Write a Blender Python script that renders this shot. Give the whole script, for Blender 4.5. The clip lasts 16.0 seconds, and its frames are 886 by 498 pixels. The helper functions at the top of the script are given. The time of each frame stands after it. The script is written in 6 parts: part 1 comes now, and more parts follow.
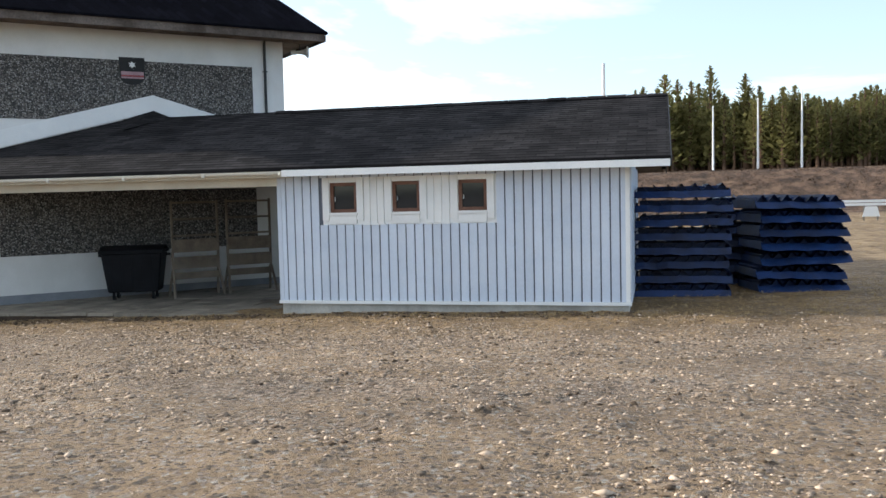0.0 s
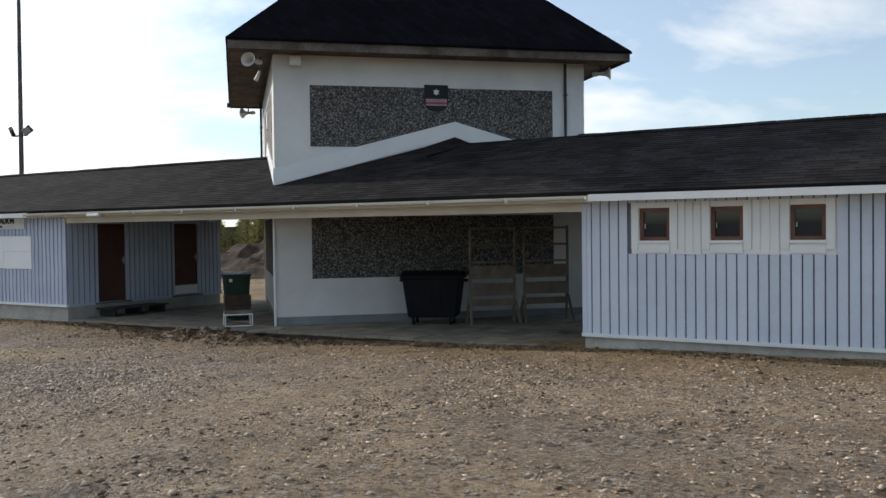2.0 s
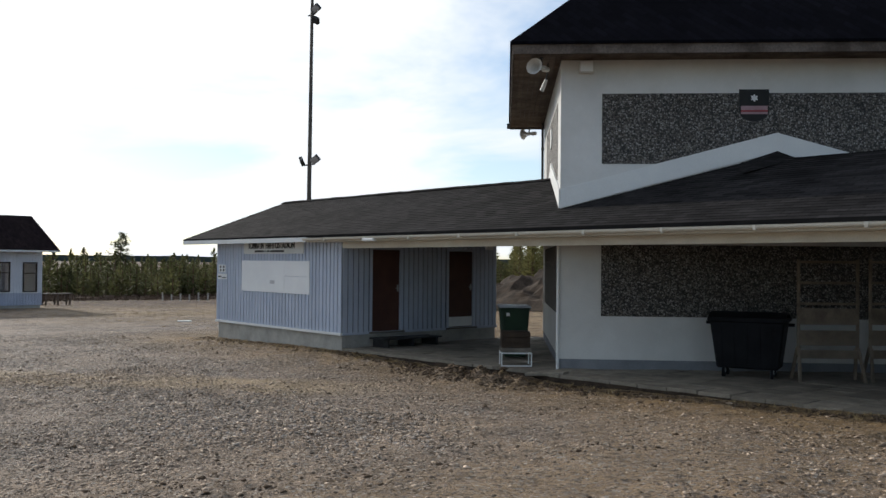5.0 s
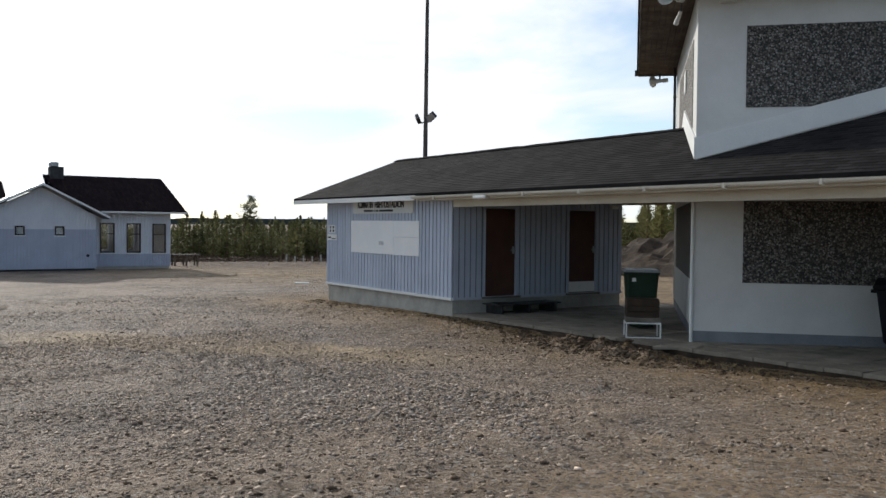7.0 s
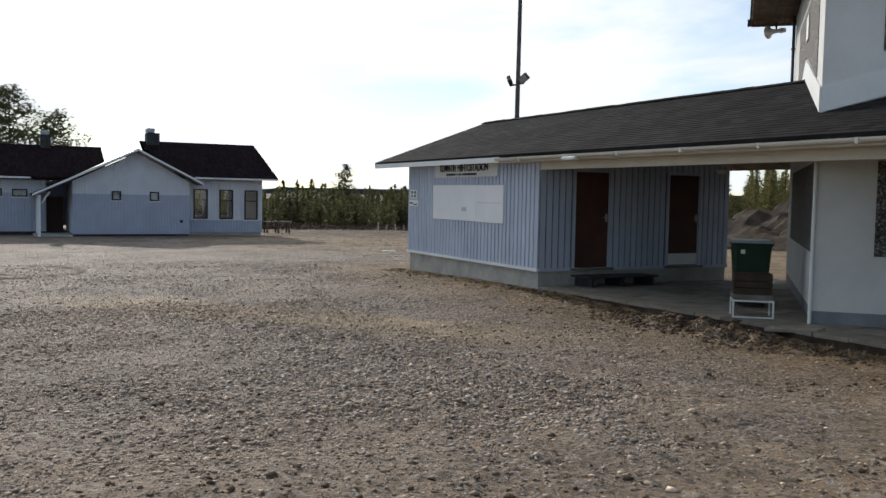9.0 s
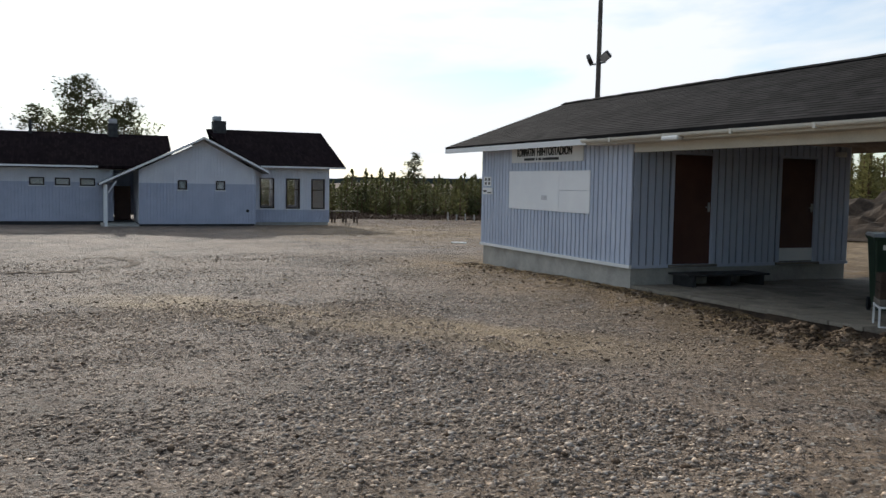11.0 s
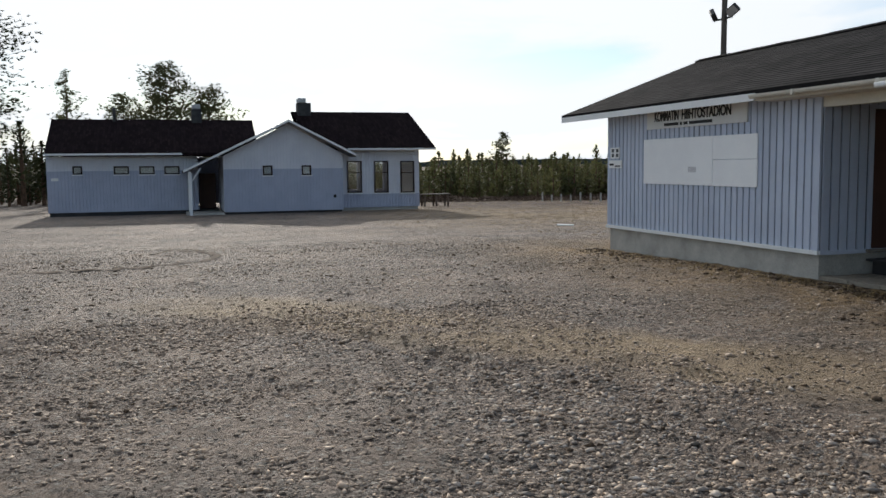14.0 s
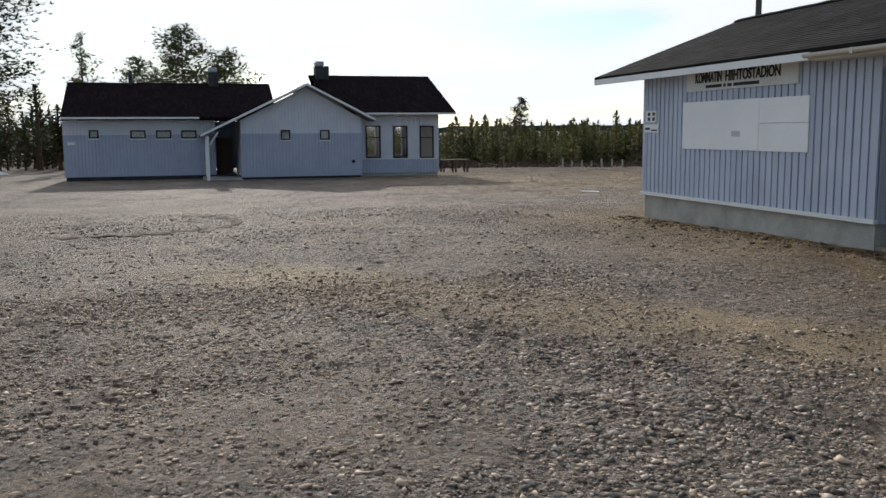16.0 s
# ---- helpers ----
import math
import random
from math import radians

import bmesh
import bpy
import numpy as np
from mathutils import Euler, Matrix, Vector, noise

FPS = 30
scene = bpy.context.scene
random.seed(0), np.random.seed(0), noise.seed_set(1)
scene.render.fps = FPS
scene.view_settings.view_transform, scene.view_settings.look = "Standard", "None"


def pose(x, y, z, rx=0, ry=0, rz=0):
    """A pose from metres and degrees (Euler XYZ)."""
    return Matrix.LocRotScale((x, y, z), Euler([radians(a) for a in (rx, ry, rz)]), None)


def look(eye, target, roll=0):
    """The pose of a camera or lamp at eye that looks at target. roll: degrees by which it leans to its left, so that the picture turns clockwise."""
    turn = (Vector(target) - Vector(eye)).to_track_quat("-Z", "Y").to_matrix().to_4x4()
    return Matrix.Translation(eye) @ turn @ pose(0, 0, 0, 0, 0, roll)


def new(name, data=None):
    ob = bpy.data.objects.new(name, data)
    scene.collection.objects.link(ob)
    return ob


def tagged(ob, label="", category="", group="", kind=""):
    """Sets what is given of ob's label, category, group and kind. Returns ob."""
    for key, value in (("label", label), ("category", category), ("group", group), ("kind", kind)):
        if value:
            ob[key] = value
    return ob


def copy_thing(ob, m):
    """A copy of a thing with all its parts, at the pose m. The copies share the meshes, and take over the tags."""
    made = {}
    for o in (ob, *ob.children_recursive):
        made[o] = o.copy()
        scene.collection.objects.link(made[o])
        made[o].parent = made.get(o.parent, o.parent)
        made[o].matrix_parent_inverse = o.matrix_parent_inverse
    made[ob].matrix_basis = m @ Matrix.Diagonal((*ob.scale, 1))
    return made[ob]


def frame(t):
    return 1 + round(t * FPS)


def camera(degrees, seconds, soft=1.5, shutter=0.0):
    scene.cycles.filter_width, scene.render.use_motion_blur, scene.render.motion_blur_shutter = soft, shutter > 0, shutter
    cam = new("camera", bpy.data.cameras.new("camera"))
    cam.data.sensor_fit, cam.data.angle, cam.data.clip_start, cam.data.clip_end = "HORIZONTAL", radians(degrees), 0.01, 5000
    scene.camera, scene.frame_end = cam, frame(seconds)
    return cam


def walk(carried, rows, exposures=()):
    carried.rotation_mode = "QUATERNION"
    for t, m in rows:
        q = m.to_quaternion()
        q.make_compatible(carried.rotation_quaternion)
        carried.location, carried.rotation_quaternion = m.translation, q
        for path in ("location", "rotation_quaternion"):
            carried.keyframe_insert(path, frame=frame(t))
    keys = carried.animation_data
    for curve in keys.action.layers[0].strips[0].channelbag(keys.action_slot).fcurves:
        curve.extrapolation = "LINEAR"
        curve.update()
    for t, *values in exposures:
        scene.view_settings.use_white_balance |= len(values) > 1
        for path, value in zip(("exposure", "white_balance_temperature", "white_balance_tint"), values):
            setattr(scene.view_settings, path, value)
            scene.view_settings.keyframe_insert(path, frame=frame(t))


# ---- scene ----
cam = camera(53.2, 16.0)
PATH = [
    (0, (6.745, -15.111, 2.165), (6.276, -13.171, 2.041), -1.3),
    (0.5, (6.543, -14.97, 2.161), (5.933, -13.067, 2.088), -1.0),
    (1, (6.335, -14.767, 2.098), (5.581, -12.915, 2.054), -0.5),
    (1.5, (6.185, -14.731, 2.155), (5.291, -12.943, 2.11), -0.6),
    (2, (5.903, -14.335, 2.096), (4.862, -12.629, 2.052), -0.7),
    (2.5, (5.615, -14.064, 2.088), (4.449, -12.44, 2.064), -0.3),
    (3, (5.271, -13.745, 2.039), (4.012, -12.191, 2.056), 0.2),
    (3.5, (4.932, -13.395, 2.061), (3.6, -11.904, 2.109), 0.3),
    (4, (4.57, -13.141, 2.041), (3.178, -11.706, 2.102), 0.4),
    (6.5, (3.079, -11.655, 1.967), (1.442, -10.507, 1.926), 0.5),
    (7, (2.767, -11.369, 1.934), (1.095, -10.272, 1.882), 0.6),
    (7.5, (2.44, -11.093, 1.881), (0.739, -10.043, 1.819), 0.9),
    (8, (2.213, -10.877, 1.849), (0.484, -9.874, 1.778), 1.0),
    (8.5, (1.868, -10.533, 1.841), (0.113, -9.578, 1.746), 1.0),
    (9, (1.61, -10.306, 1.785), (-0.169, -9.399, 1.665), 1.1),
    (11.5, (-0.858, -9.388, 1.726), (-2.711, -8.65, 1.579), 0.9),
    (12, (-1.349, -9.287, 1.708), (-3.212, -8.576, 1.558), 0.8),
    (12.5, (-1.841, -9.208, 1.676), (-3.717, -8.53, 1.52), 0.5),
    (13, (-2.322, -9.153, 1.65), (-4.209, -8.511, 1.487), 0.3),
    (13.5, (-2.915, -9.129, 1.584), (-4.811, -8.514, 1.412), -0.0),
    (14, (-3.378, -9.113, 1.582), (-5.281, -8.527, 1.395), -0.6),
    (14.5, (-3.603, -9.103, 1.584), (-5.512, -8.542, 1.377), -0.7),
    (15, (-3.78, -9.136, 1.556), (-5.693, -8.599, 1.329), -0.5),
    (15.5, (-3.919, -9.175, 1.541), (-5.832, -8.644, 1.296), -0.5),
    (16, (-4.034, -9.213, 1.534), (-5.938, -8.661, 1.272), -0.4),
]
walk(cam, [(t, look(eye, target, roll)) for t, eye, target, roll in PATH], exposures=[(0.0, 0.15), (1.5, -0.38), (3.5, -0.8), (7.0, -0.77), (12.0, -0.88), (16.0, -0.9)])

# ---- light ----
SUN_AZ, SUN_EL = radians(-89), radians(20.5)          # sun beyond the far house, low along the facade line
sun_dir = Vector((math.sin(SUN_AZ) * math.cos(SUN_EL), math.cos(SUN_AZ) * math.cos(SUN_EL), math.sin(SUN_EL)))
sun = new("sun", bpy.data.lights.new("sun", "SUN"))
sun.data.energy, sun.data.angle, sun.data.color = 5.0, radians(1.2), (1.0, 0.94, 0.85)
sun.matrix_world = look(sun_dir * 50, (0, 0, 0))

world = bpy.data.worlds.new("world")
scene.world = world
world.use_nodes = True
wn, wl = world.node_tree.nodes, world.node_tree.links
wn.clear()


sky = wn.new("ShaderNodeTexSky")
sky.sky_type, sky.sun_disc = "NISHITA", False
sky.sun_elevation, sky.sun_rotation = SUN_EL, SUN_AZ
sky.air_density, sky.dust_density, sky.ozone_density = 1.0, 0.25, 2.0
coord = wn.new("ShaderNodeTexCoord")
split = wn.new("ShaderNodeSeparateXYZ")
wl.new(coord.outputs["Generated"], split.inputs[0])
lift = wn.new("ShaderNodeMath")
lift.operation = "ADD"
lift.inputs[1].default_value = 0.16
wl.new(split.outputs["Z"], lift.inputs[0])
flat = wn.new("ShaderNodeCombineXYZ")
for n, axis in enumerate("XY"):
    div = wn.new("ShaderNodeMath")
    div.operation = "DIVIDE"
    wl.new(split.outputs[axis], div.inputs[0])
    wl.new(lift.outputs[0], div.inputs[1])
    wl.new(div.outputs[0], flat.inputs[n])
cloud = wn.new("ShaderNodeTexNoise")
cloud.inputs["Scale"].default_value, cloud.inputs["Detail"].default_value = 0.75, 7
cloud.inputs["Roughness"].default_value, cloud.inputs["Distortion"].default_value = 0.58, 0.35
wl.new(flat.outputs[0], cloud.inputs["Vector"])
# thin veil, thicker towards the sun
near_sun = wn.new("ShaderNodeVectorMath")
near_sun.operation = "DOT_PRODUCT"
near_sun.inputs[1].default_value = sun_dir
wl.new(coord.outputs["Generated"], near_sun.inputs[0])
veil = wn.new("ShaderNodeMapRange")
veil.inputs["From Min"].default_value, veil.inputs["From Max"].default_value = 0.0, 1.0
veil.inputs["To Min"].default_value, veil.inputs["To Max"].default_value = -0.07, 0.10
wl.new(near_sun.outputs["Value"], veil.inputs["Value"])
thick = wn.new("ShaderNodeMath")
thick.operation = "ADD"
wl.new(cloud.outputs["Fac"], thick.inputs[0])
wl.new(veil.outputs[0], thick.inputs[1])
cover = wn.new("ShaderNodeMapRange")
cover.inputs["From Min"].default_value, cover.inputs["From Max"].default_value = 0.465, 0.61
cover.inputs["To Min"].default_value = 0.30
wl.new(thick.outputs[0], cover.inputs["Value"])
glow = wn.new("ShaderNodeMapRange")
glow.inputs["From Min"].default_value, glow.inputs["From Max"].default_value = -1.0, 1.0
glow.inputs["To Min"].default_value, glow.inputs["To Max"].default_value = 4.5, 14.5
wl.new(near_sun.outputs["Value"], glow.inputs["Value"])
white = wn.new("ShaderNodeCombineXYZ")
for n, share in enumerate((0.955, 1.0, 1.04)):
    scaled = wn.new("ShaderNodeMath")
    scaled.operation = "MULTIPLY"
    scaled.inputs[1].default_value = share
    wl.new(glow.outputs[0], scaled.inputs[0])
    wl.new(scaled.outputs[0], white.inputs[n])
clouds = wn.new("ShaderNodeMix")
clouds.data_type = "RGBA"
wl.new(cover.outputs[0], clouds.inputs["Factor"])
clear = wn.new("ShaderNodeMix")
clear.data_type, clear.blend_type = "RGBA", "MULTIPLY"
clear.inputs["Factor"].default_value = 1.0
clear.inputs[7].default_value = (1.45, 1.6, 1.75, 1)
wl.new(sky.outputs[0], clear.inputs[6])
wl.new(clear.outputs[2], clouds.inputs[6])
wl.new(white.outputs[0], clouds.inputs[7])
back = wn.new("ShaderNodeBackground")
back.inputs["Strength"].default_value = 0.135
wl.new(clouds.outputs[2], back.inputs["Color"])
wout = wn.new("ShaderNodeOutputWorld")
wl.new(back.outputs[0], wout.inputs["Surface"])


# ---- materials ----
def surface(name, one, two, size=1.0, rough=0.8, bump=0.2, grain=40.0, spec=0.3, metal=0.0, each=0.0, speckle=0.25, dist=0.004, lines=None):
    """A worn surface: two colours in patches of about size metres, fine grain, relief; each: how much pieces differ;
    lines: (axis, pitch in metres, depth) of narrow joints."""
    m = bpy.data.materials.new(name)
    m.use_nodes = True
    n, l = m.node_tree.nodes, m.node_tree.links
    b = n["Principled BSDF"]
    b.inputs["Roughness"].default_value, b.inputs["Metallic"].default_value = rough, metal
    b.inputs["Specular IOR Level"].default_value = spec
    geo = n.new("ShaderNodeNewGeometry")
    big = n.new("ShaderNodeTexNoise")
    big.inputs["Scale"].default_value, big.inputs["Detail"].default_value = 1.0 / size, 5
    big.inputs["Roughness"].default_value = 0.62
    fine = n.new("ShaderNodeTexNoise")
    fine.inputs["Scale"].default_value, fine.inputs["Detail"].default_value = grain, 3
    l.new(geo.outputs["Position"], big.inputs["Vector"])
    l.new(geo.outputs["Position"], fine.inputs["Vector"])
    ramp = n.new("ShaderNodeMapRange")
    ramp.inputs["From Min"].default_value, ramp.inputs["From Max"].default_value = 0.36, 0.64
    l.new(big.outputs["Fac"], ramp.inputs["Value"])
    mix = n.new("ShaderNodeMix")
    mix.data_type = "RGBA"
    mix.inputs[6].default_value, mix.inputs[7].default_value = (*one, 1), (*two, 1)
    l.new(ramp.outputs[0], mix.inputs["Factor"])
    tone = n.new("ShaderNodeMapRange")
    tone.inputs["To Min"].default_value, tone.inputs["To Max"].default_value = 1 - speckle, 1 + speckle
    tone.inputs["From Min"].default_value, tone.inputs["From Max"].default_value = 0.25, 0.75
    l.new(fine.outputs["Fac"], tone.inputs["Value"])
    hue = n.new("ShaderNodeHueSaturation")
    l.new(mix.outputs[2], hue.inputs["Color"])
    value = tone.outputs[0]
    if each:
        info = n.new("ShaderNodeObjectInfo")
        vary = n.new("ShaderNodeMapRange")
        vary.inputs["To Min"].default_value, vary.inputs["To Max"].default_value = 1 - each, 1 + each
        l.new(info.outputs["Random"], vary.inputs["Value"])
        times = n.new("ShaderNodeMath")
        times.operation = "MULTIPLY"
        l.new(value, times.inputs[0])
        l.new(vary.outputs[0], times.inputs[1])
        value = times.outputs[0]
    l.new(value, hue.inputs["Value"])
    l.new(hue.outputs[0], b.inputs["Base Color"])
    height = fine.outputs["Fac"]
    if lines:
        axis, pitch, depth = lines
        sep = n.new("ShaderNodeSeparateXYZ")
        l.new(geo.outputs["Position"], sep.inputs[0])
        wrap = n.new("ShaderNodeMath")
        wrap.operation = "PINGPONG"
        wrap.inputs[1].default_value = pitch / 2
        l.new(sep.outputs[axis], wrap.inputs[0])
        edge = n.new("ShaderNodeMapRange")
        edge.inputs["From Min"].default_value, edge.inputs["From Max"].default_value = 0.0, pitch * 0.09
        edge.inputs["To Max"].default_value = depth
        l.new(wrap.outputs[0], edge.inputs["Value"])
        add = n.new("ShaderNodeMath")
        add.operation = "ADD"
        l.new(height, add.inputs[0])
        l.new(edge.outputs[0], add.inputs[1])
        height = add.outputs[0]
    bp = n.new("ShaderNodeBump")
    bp.inputs["Strength"].default_value, bp.inputs["Distance"].default_value = bump, dist
    l.new(height, bp.inputs["Height"])
    l.new(bp.outputs[0], b.inputs["Normal"])
    return m


def pebble_material():
    """Exposed pebble aggregate: grey and brown stones set in cement."""
    m = bpy.data.materials.new("pebble aggregate")
    m.use_nodes = True
    n, l = m.node_tree.nodes, m.node_tree.links
    b = n["Principled BSDF"]
    b.inputs["Roughness"].default_value = 0.75
    geo = n.new("ShaderNodeNewGeometry")
    cell = n.new("ShaderNodeTexVoronoi")
    cell.inputs["Scale"].default_value = 36
    l.new(geo.outputs["Position"], cell.inputs["Vector"])
    sep = n.new("ShaderNodeSeparateXYZ")
    l.new(cell.outputs["Color"], sep.inputs[0])
    ramp = n.new("ShaderNodeValToRGB")
    e = ramp.color_ramp.elements
    e[0].position, e[0].color = 0.0, (0.035, 0.034, 0.034, 1)
    e[1].position, e[1].color = 1.0, (0.42, 0.40, 0.38, 1)
    for p, c in ((0.35, (0.08, 0.075, 0.07, 1)), (0.6, (0.17, 0.152, 0.13, 1)), (0.85, (0.27, 0.255, 0.24, 1))):
        x = e.new(p)
        x.color = c
    l.new(sep.outputs[0], ramp.inputs["Fac"])
    gap = n.new("ShaderNodeMapRange")
    gap.inputs["From Min"].default_value, gap.inputs["From Max"].default_value = 0.35, 0.75
    gap.inputs["To Min"].default_value, gap.inputs["To Max"].default_value = 1.0, 0.4
    l.new(cell.outputs["Distance"], gap.inputs["Value"])
    hue = n.new("ShaderNodeHueSaturation")
    l.new(ramp.outputs[0], hue.inputs["Color"])
    l.new(gap.outputs[0], hue.inputs["Value"])
    l.new(hue.outputs[0], b.inputs["Base Color"])
    bp = n.new("ShaderNodeBump")
    bp.invert = True
    bp.inputs["Strength"].default_value, bp.inputs["Distance"].default_value = 0.9, 0.02
    l.new(cell.outputs["Distance"], bp.inputs["Height"])
    l.new(bp.outputs[0], b.inputs["Normal"])
    return m


def shingle_material(name, one, two, rough):
    """Felt shingles in courses, with short tabs that differ a little."""
    m = surface(name, one, two, 0.9, rough, 0.35, 90.0, 0.06, speckle=0.35)
    n, l = m.node_tree.nodes, m.node_tree.links
    geo = [x for x in n if x.type == "NEW_GEOMETRY"][0]
    brick = n.new("ShaderNodeTexBrick")
    brick.inputs["Scale"].default_value = 1.0
    brick.inputs["Brick Width"].default_value, brick.inputs["Row Height"].default_value = 0.33, 0.14
    brick.inputs["Mortar Size"].default_value = 0.012
    brick.inputs["Color1"].default_value, brick.inputs["Color2"].default_value = (0.6, 0.6, 0.61, 1), (1.4, 1.38, 1.38, 1)
    brick.inputs["Mortar"].default_value = (0.65, 0.65, 0.65, 1)
    l.new(geo.outputs["Position"], brick.inputs["Vector"])
    hue = [x for x in n if x.type == "HUE_SAT"][0]
    mul = n.new("ShaderNodeMix")
    mul.data_type, mul.blend_type = "RGBA", "MULTIPLY"
    mul.inputs["Factor"].default_value = 1.0
    b = n["Principled BSDF"]
    l.new(hue.outputs[0], mul.inputs[6])
    l.new(brick.outputs["Color"], mul.inputs[7])
    l.new(mul.outputs[2], b.inputs["Base Color"])
    bp = [x for x in n if x.type == "BUMP"][0]
    l.new(brick.outputs["Color"], bp.inputs["Height"])
    bp.inputs["Strength"].default_value, bp.inputs["Distance"].default_value = 0.5, 0.012
    return m


def ground_material():
    """Sandy gravel yard, grey where crushed stone lies, brown by the walls, straw-coloured field and dark peat farther off."""
    m = bpy.data.materials.new("gravel yard")
    m.use_nodes = True
    n, l = m.node_tree.nodes, m.node_tree.links
    b = n["Principled BSDF"]
    b.inputs["Roughness"].default_value, b.inputs["Specular IOR Level"].default_value = 0.8, 0.32
    geo = n.new("ShaderNodeNewGeometry")
    pos = geo.outputs["Position"]
    sep = n.new("ShaderNodeSeparateXYZ")
    l.new(pos, sep.inputs[0])

    def noise_node(scale, detail=5, rough=0.6, stretch=None):
        t = n.new("ShaderNodeTexNoise")
        t.inputs["Scale"].default_value, t.inputs["Detail"].default_value, t.inputs["Roughness"].default_value = scale, detail, rough
        if stretch:
            v = n.new("ShaderNodeMapping")
            v.inputs["Scale"].default_value, v.inputs["Rotation"].default_value = stretch[0], stretch[1]
            l.new(pos, v.inputs["Vector"])
            l.new(v.outputs[0], t.inputs["Vector"])
        else:
            l.new(pos, t.inputs["Vector"])
        return t.outputs["Fac"]

    def remap(value, a, c, lo=0.0, hi=1.0):
        r = n.new("ShaderNodeMapRange")
        for key, v in zip(("From Min", "From Max", "To Min", "To Max"), (a, c, lo, hi)):
            r.inputs[key].default_value = v
        l.new(value, r.inputs["Value"])
        return r.outputs[0]

    def maths(op, one, two):
        r = n.new("ShaderNodeMath")
        r.operation = op
        for k, v in enumerate((one, two)):
            if isinstance(v, (int, float)):
                r.inputs[k].default_value = v
            else:
                l.new(v, r.inputs[k])
        return r.outputs[0]

    def blend(fac, one, two):
        r = n.new("ShaderNodeMix")
        r.data_type = "RGBA"
        if isinstance(fac, float):
            r.inputs["Factor"].default_value = fac
        else:
            l.new(fac, r.inputs["Factor"])
        for k, v in ((6, one), (7, two)):
            if isinstance(v, tuple):
                r.inputs[k].default_value = (*v, 1)
            else:
                l.new(v, r.inputs[k])
        return r.outputs[2]

    streak = noise_node(1.0, 6, 0.65, ((0.22, 0.55, 0.3), (0, 0, radians(25))))
    patch = noise_node(0.35, 6, 0.65)
    grit = noise_node(55, 3, 0.7)
    small = noise_node(9, 5, 0.7)
    lump = noise_node(22, 7, 0.78)
    warm = blend(remap(small, 0.3, 0.7), (0.255, 0.172, 0.100), (0.44, 0.312, 0.188))
    cool = blend(remap(small, 0.3, 0.7), (0.205, 0.146, 0.103), (0.375, 0.28, 0.206))
    sand = blend(remap(sep.outputs["X"], -1.0, -9.0), warm, cool)
    clump = n.new("ShaderNodeTexVoronoi")
    clump.inputs["Scale"].default_value = 10
    stone = n.new("ShaderNodeTexVoronoi")
    stone.inputs["Scale"].default_value = 27
    warp = n.new("ShaderNodeMix")
    warp.data_type = "VECTOR"
    warp.inputs["Factor"].default_value = 0.03
    jitter = n.new("ShaderNodeTexNoise")
    jitter.inputs["Scale"].default_value, jitter.inputs["Detail"].default_value = 18, 4
    l.new(pos, jitter.inputs["Vector"])
    l.new(pos, warp.inputs[4])
    l.new(jitter.outputs["Color"], warp.inputs[5])
    l.new(warp.outputs[1], stone.inputs["Vector"])
    l.new(warp.outputs[1], clump.inputs["Vector"])
    clod = n.new("ShaderNodeSeparateXYZ")
    l.new(clump.outputs["Color"], clod.inputs[0])
    tint = n.new("ShaderNodeSeparateXYZ")
    l.new(stone.outputs["Color"], tint.inputs[0])
    gravel = blend(remap(tint.outputs[0], 0.0, 1.0), (0.04, 0.031, 0.025), (0.44, 0.345, 0.275))
    greyer = remap(sep.outputs["X"], 1.0, -9.0, -0.5, 0.28)
    greyer = maths("ADD", greyer, remap(sep.outputs["X"], -11.0, -20.0, 0.0, 0.3))
    gravelly = maths("ADD", maths("ADD", remap(patch, 0.42, 0.62), greyer), remap(small, 0.5, 0.75, 0.0, 0.5))
    gravelly = maths("MULTIPLY", gravelly, remap(streak, 0.62, 0.45, 0.15, 1.0))
    # single chips pressed into the sand
    chips = maths("MULTIPLY", remap(tint.outputs[2], 0.42, 0.52, 0.0, 0.85), remap(stone.outputs["Distance"], 0.62, 0.45))
    colour = blend(maths("MAXIMUM", maths("MINIMUM", gravelly, 0.9), chips), sand, gravel)
    # single pale chips and dark damp crumbs everywhere
    colour = blend(maths("MULTIPLY", remap(tint.outputs[1], 0.86, 0.95), remap(lump, 0.4, 0.55)), colour, (0.46, 0.42, 0.36))
    colour = blend(remap(lump, 0.46, 0.34, 0.0, 0.85), colour, (0.045, 0.035, 0.026))
    # fist-sized clumps of coarser, darker or paler grit
    colour = blend(maths("MULTIPLY", remap(clod.outputs["X"], 0.72, 0.86, 0.0, 0.7), remap(clump.outputs["Distance"], 0.62, 0.3)), colour, (0.062, 0.05, 0.04))
    colour = blend(maths("MULTIPLY", remap(clod.outputs["Y"], 0.8, 0.92, 0.0, 0.6), remap(clump.outputs["Distance"], 0.5, 0.25)), colour, (0.42, 0.37, 0.31))
    # a lighter strip of raked sand across the yard
    lay = n.new("ShaderNodeMapping")
    lay.vector_type = "TEXTURE"
    lay.inputs["Location"].default_value, lay.inputs["Rotation"].default_value = (-12.6, -6.1, 0), (0, 0, radians(38))
    l.new(pos, lay.inputs["Vector"])
    lane = n.new("ShaderNodeSeparateXYZ")
    l.new(lay.outputs[0], lane.inputs[0])
    across = maths("ABSOLUTE", lane.outputs["Y"], 0.0)
    along = maths("ABSOLUTE", lane.outputs["X"], 0.0)
    sandy = maths("MULTIPLY", remap(across, 1.2, 0.6), remap(along, 5.8, 3.6))
    sandy = maths("MULTIPLY", sandy, remap(noise_node(0.9, 5, 0.7), 0.3, 0.48))
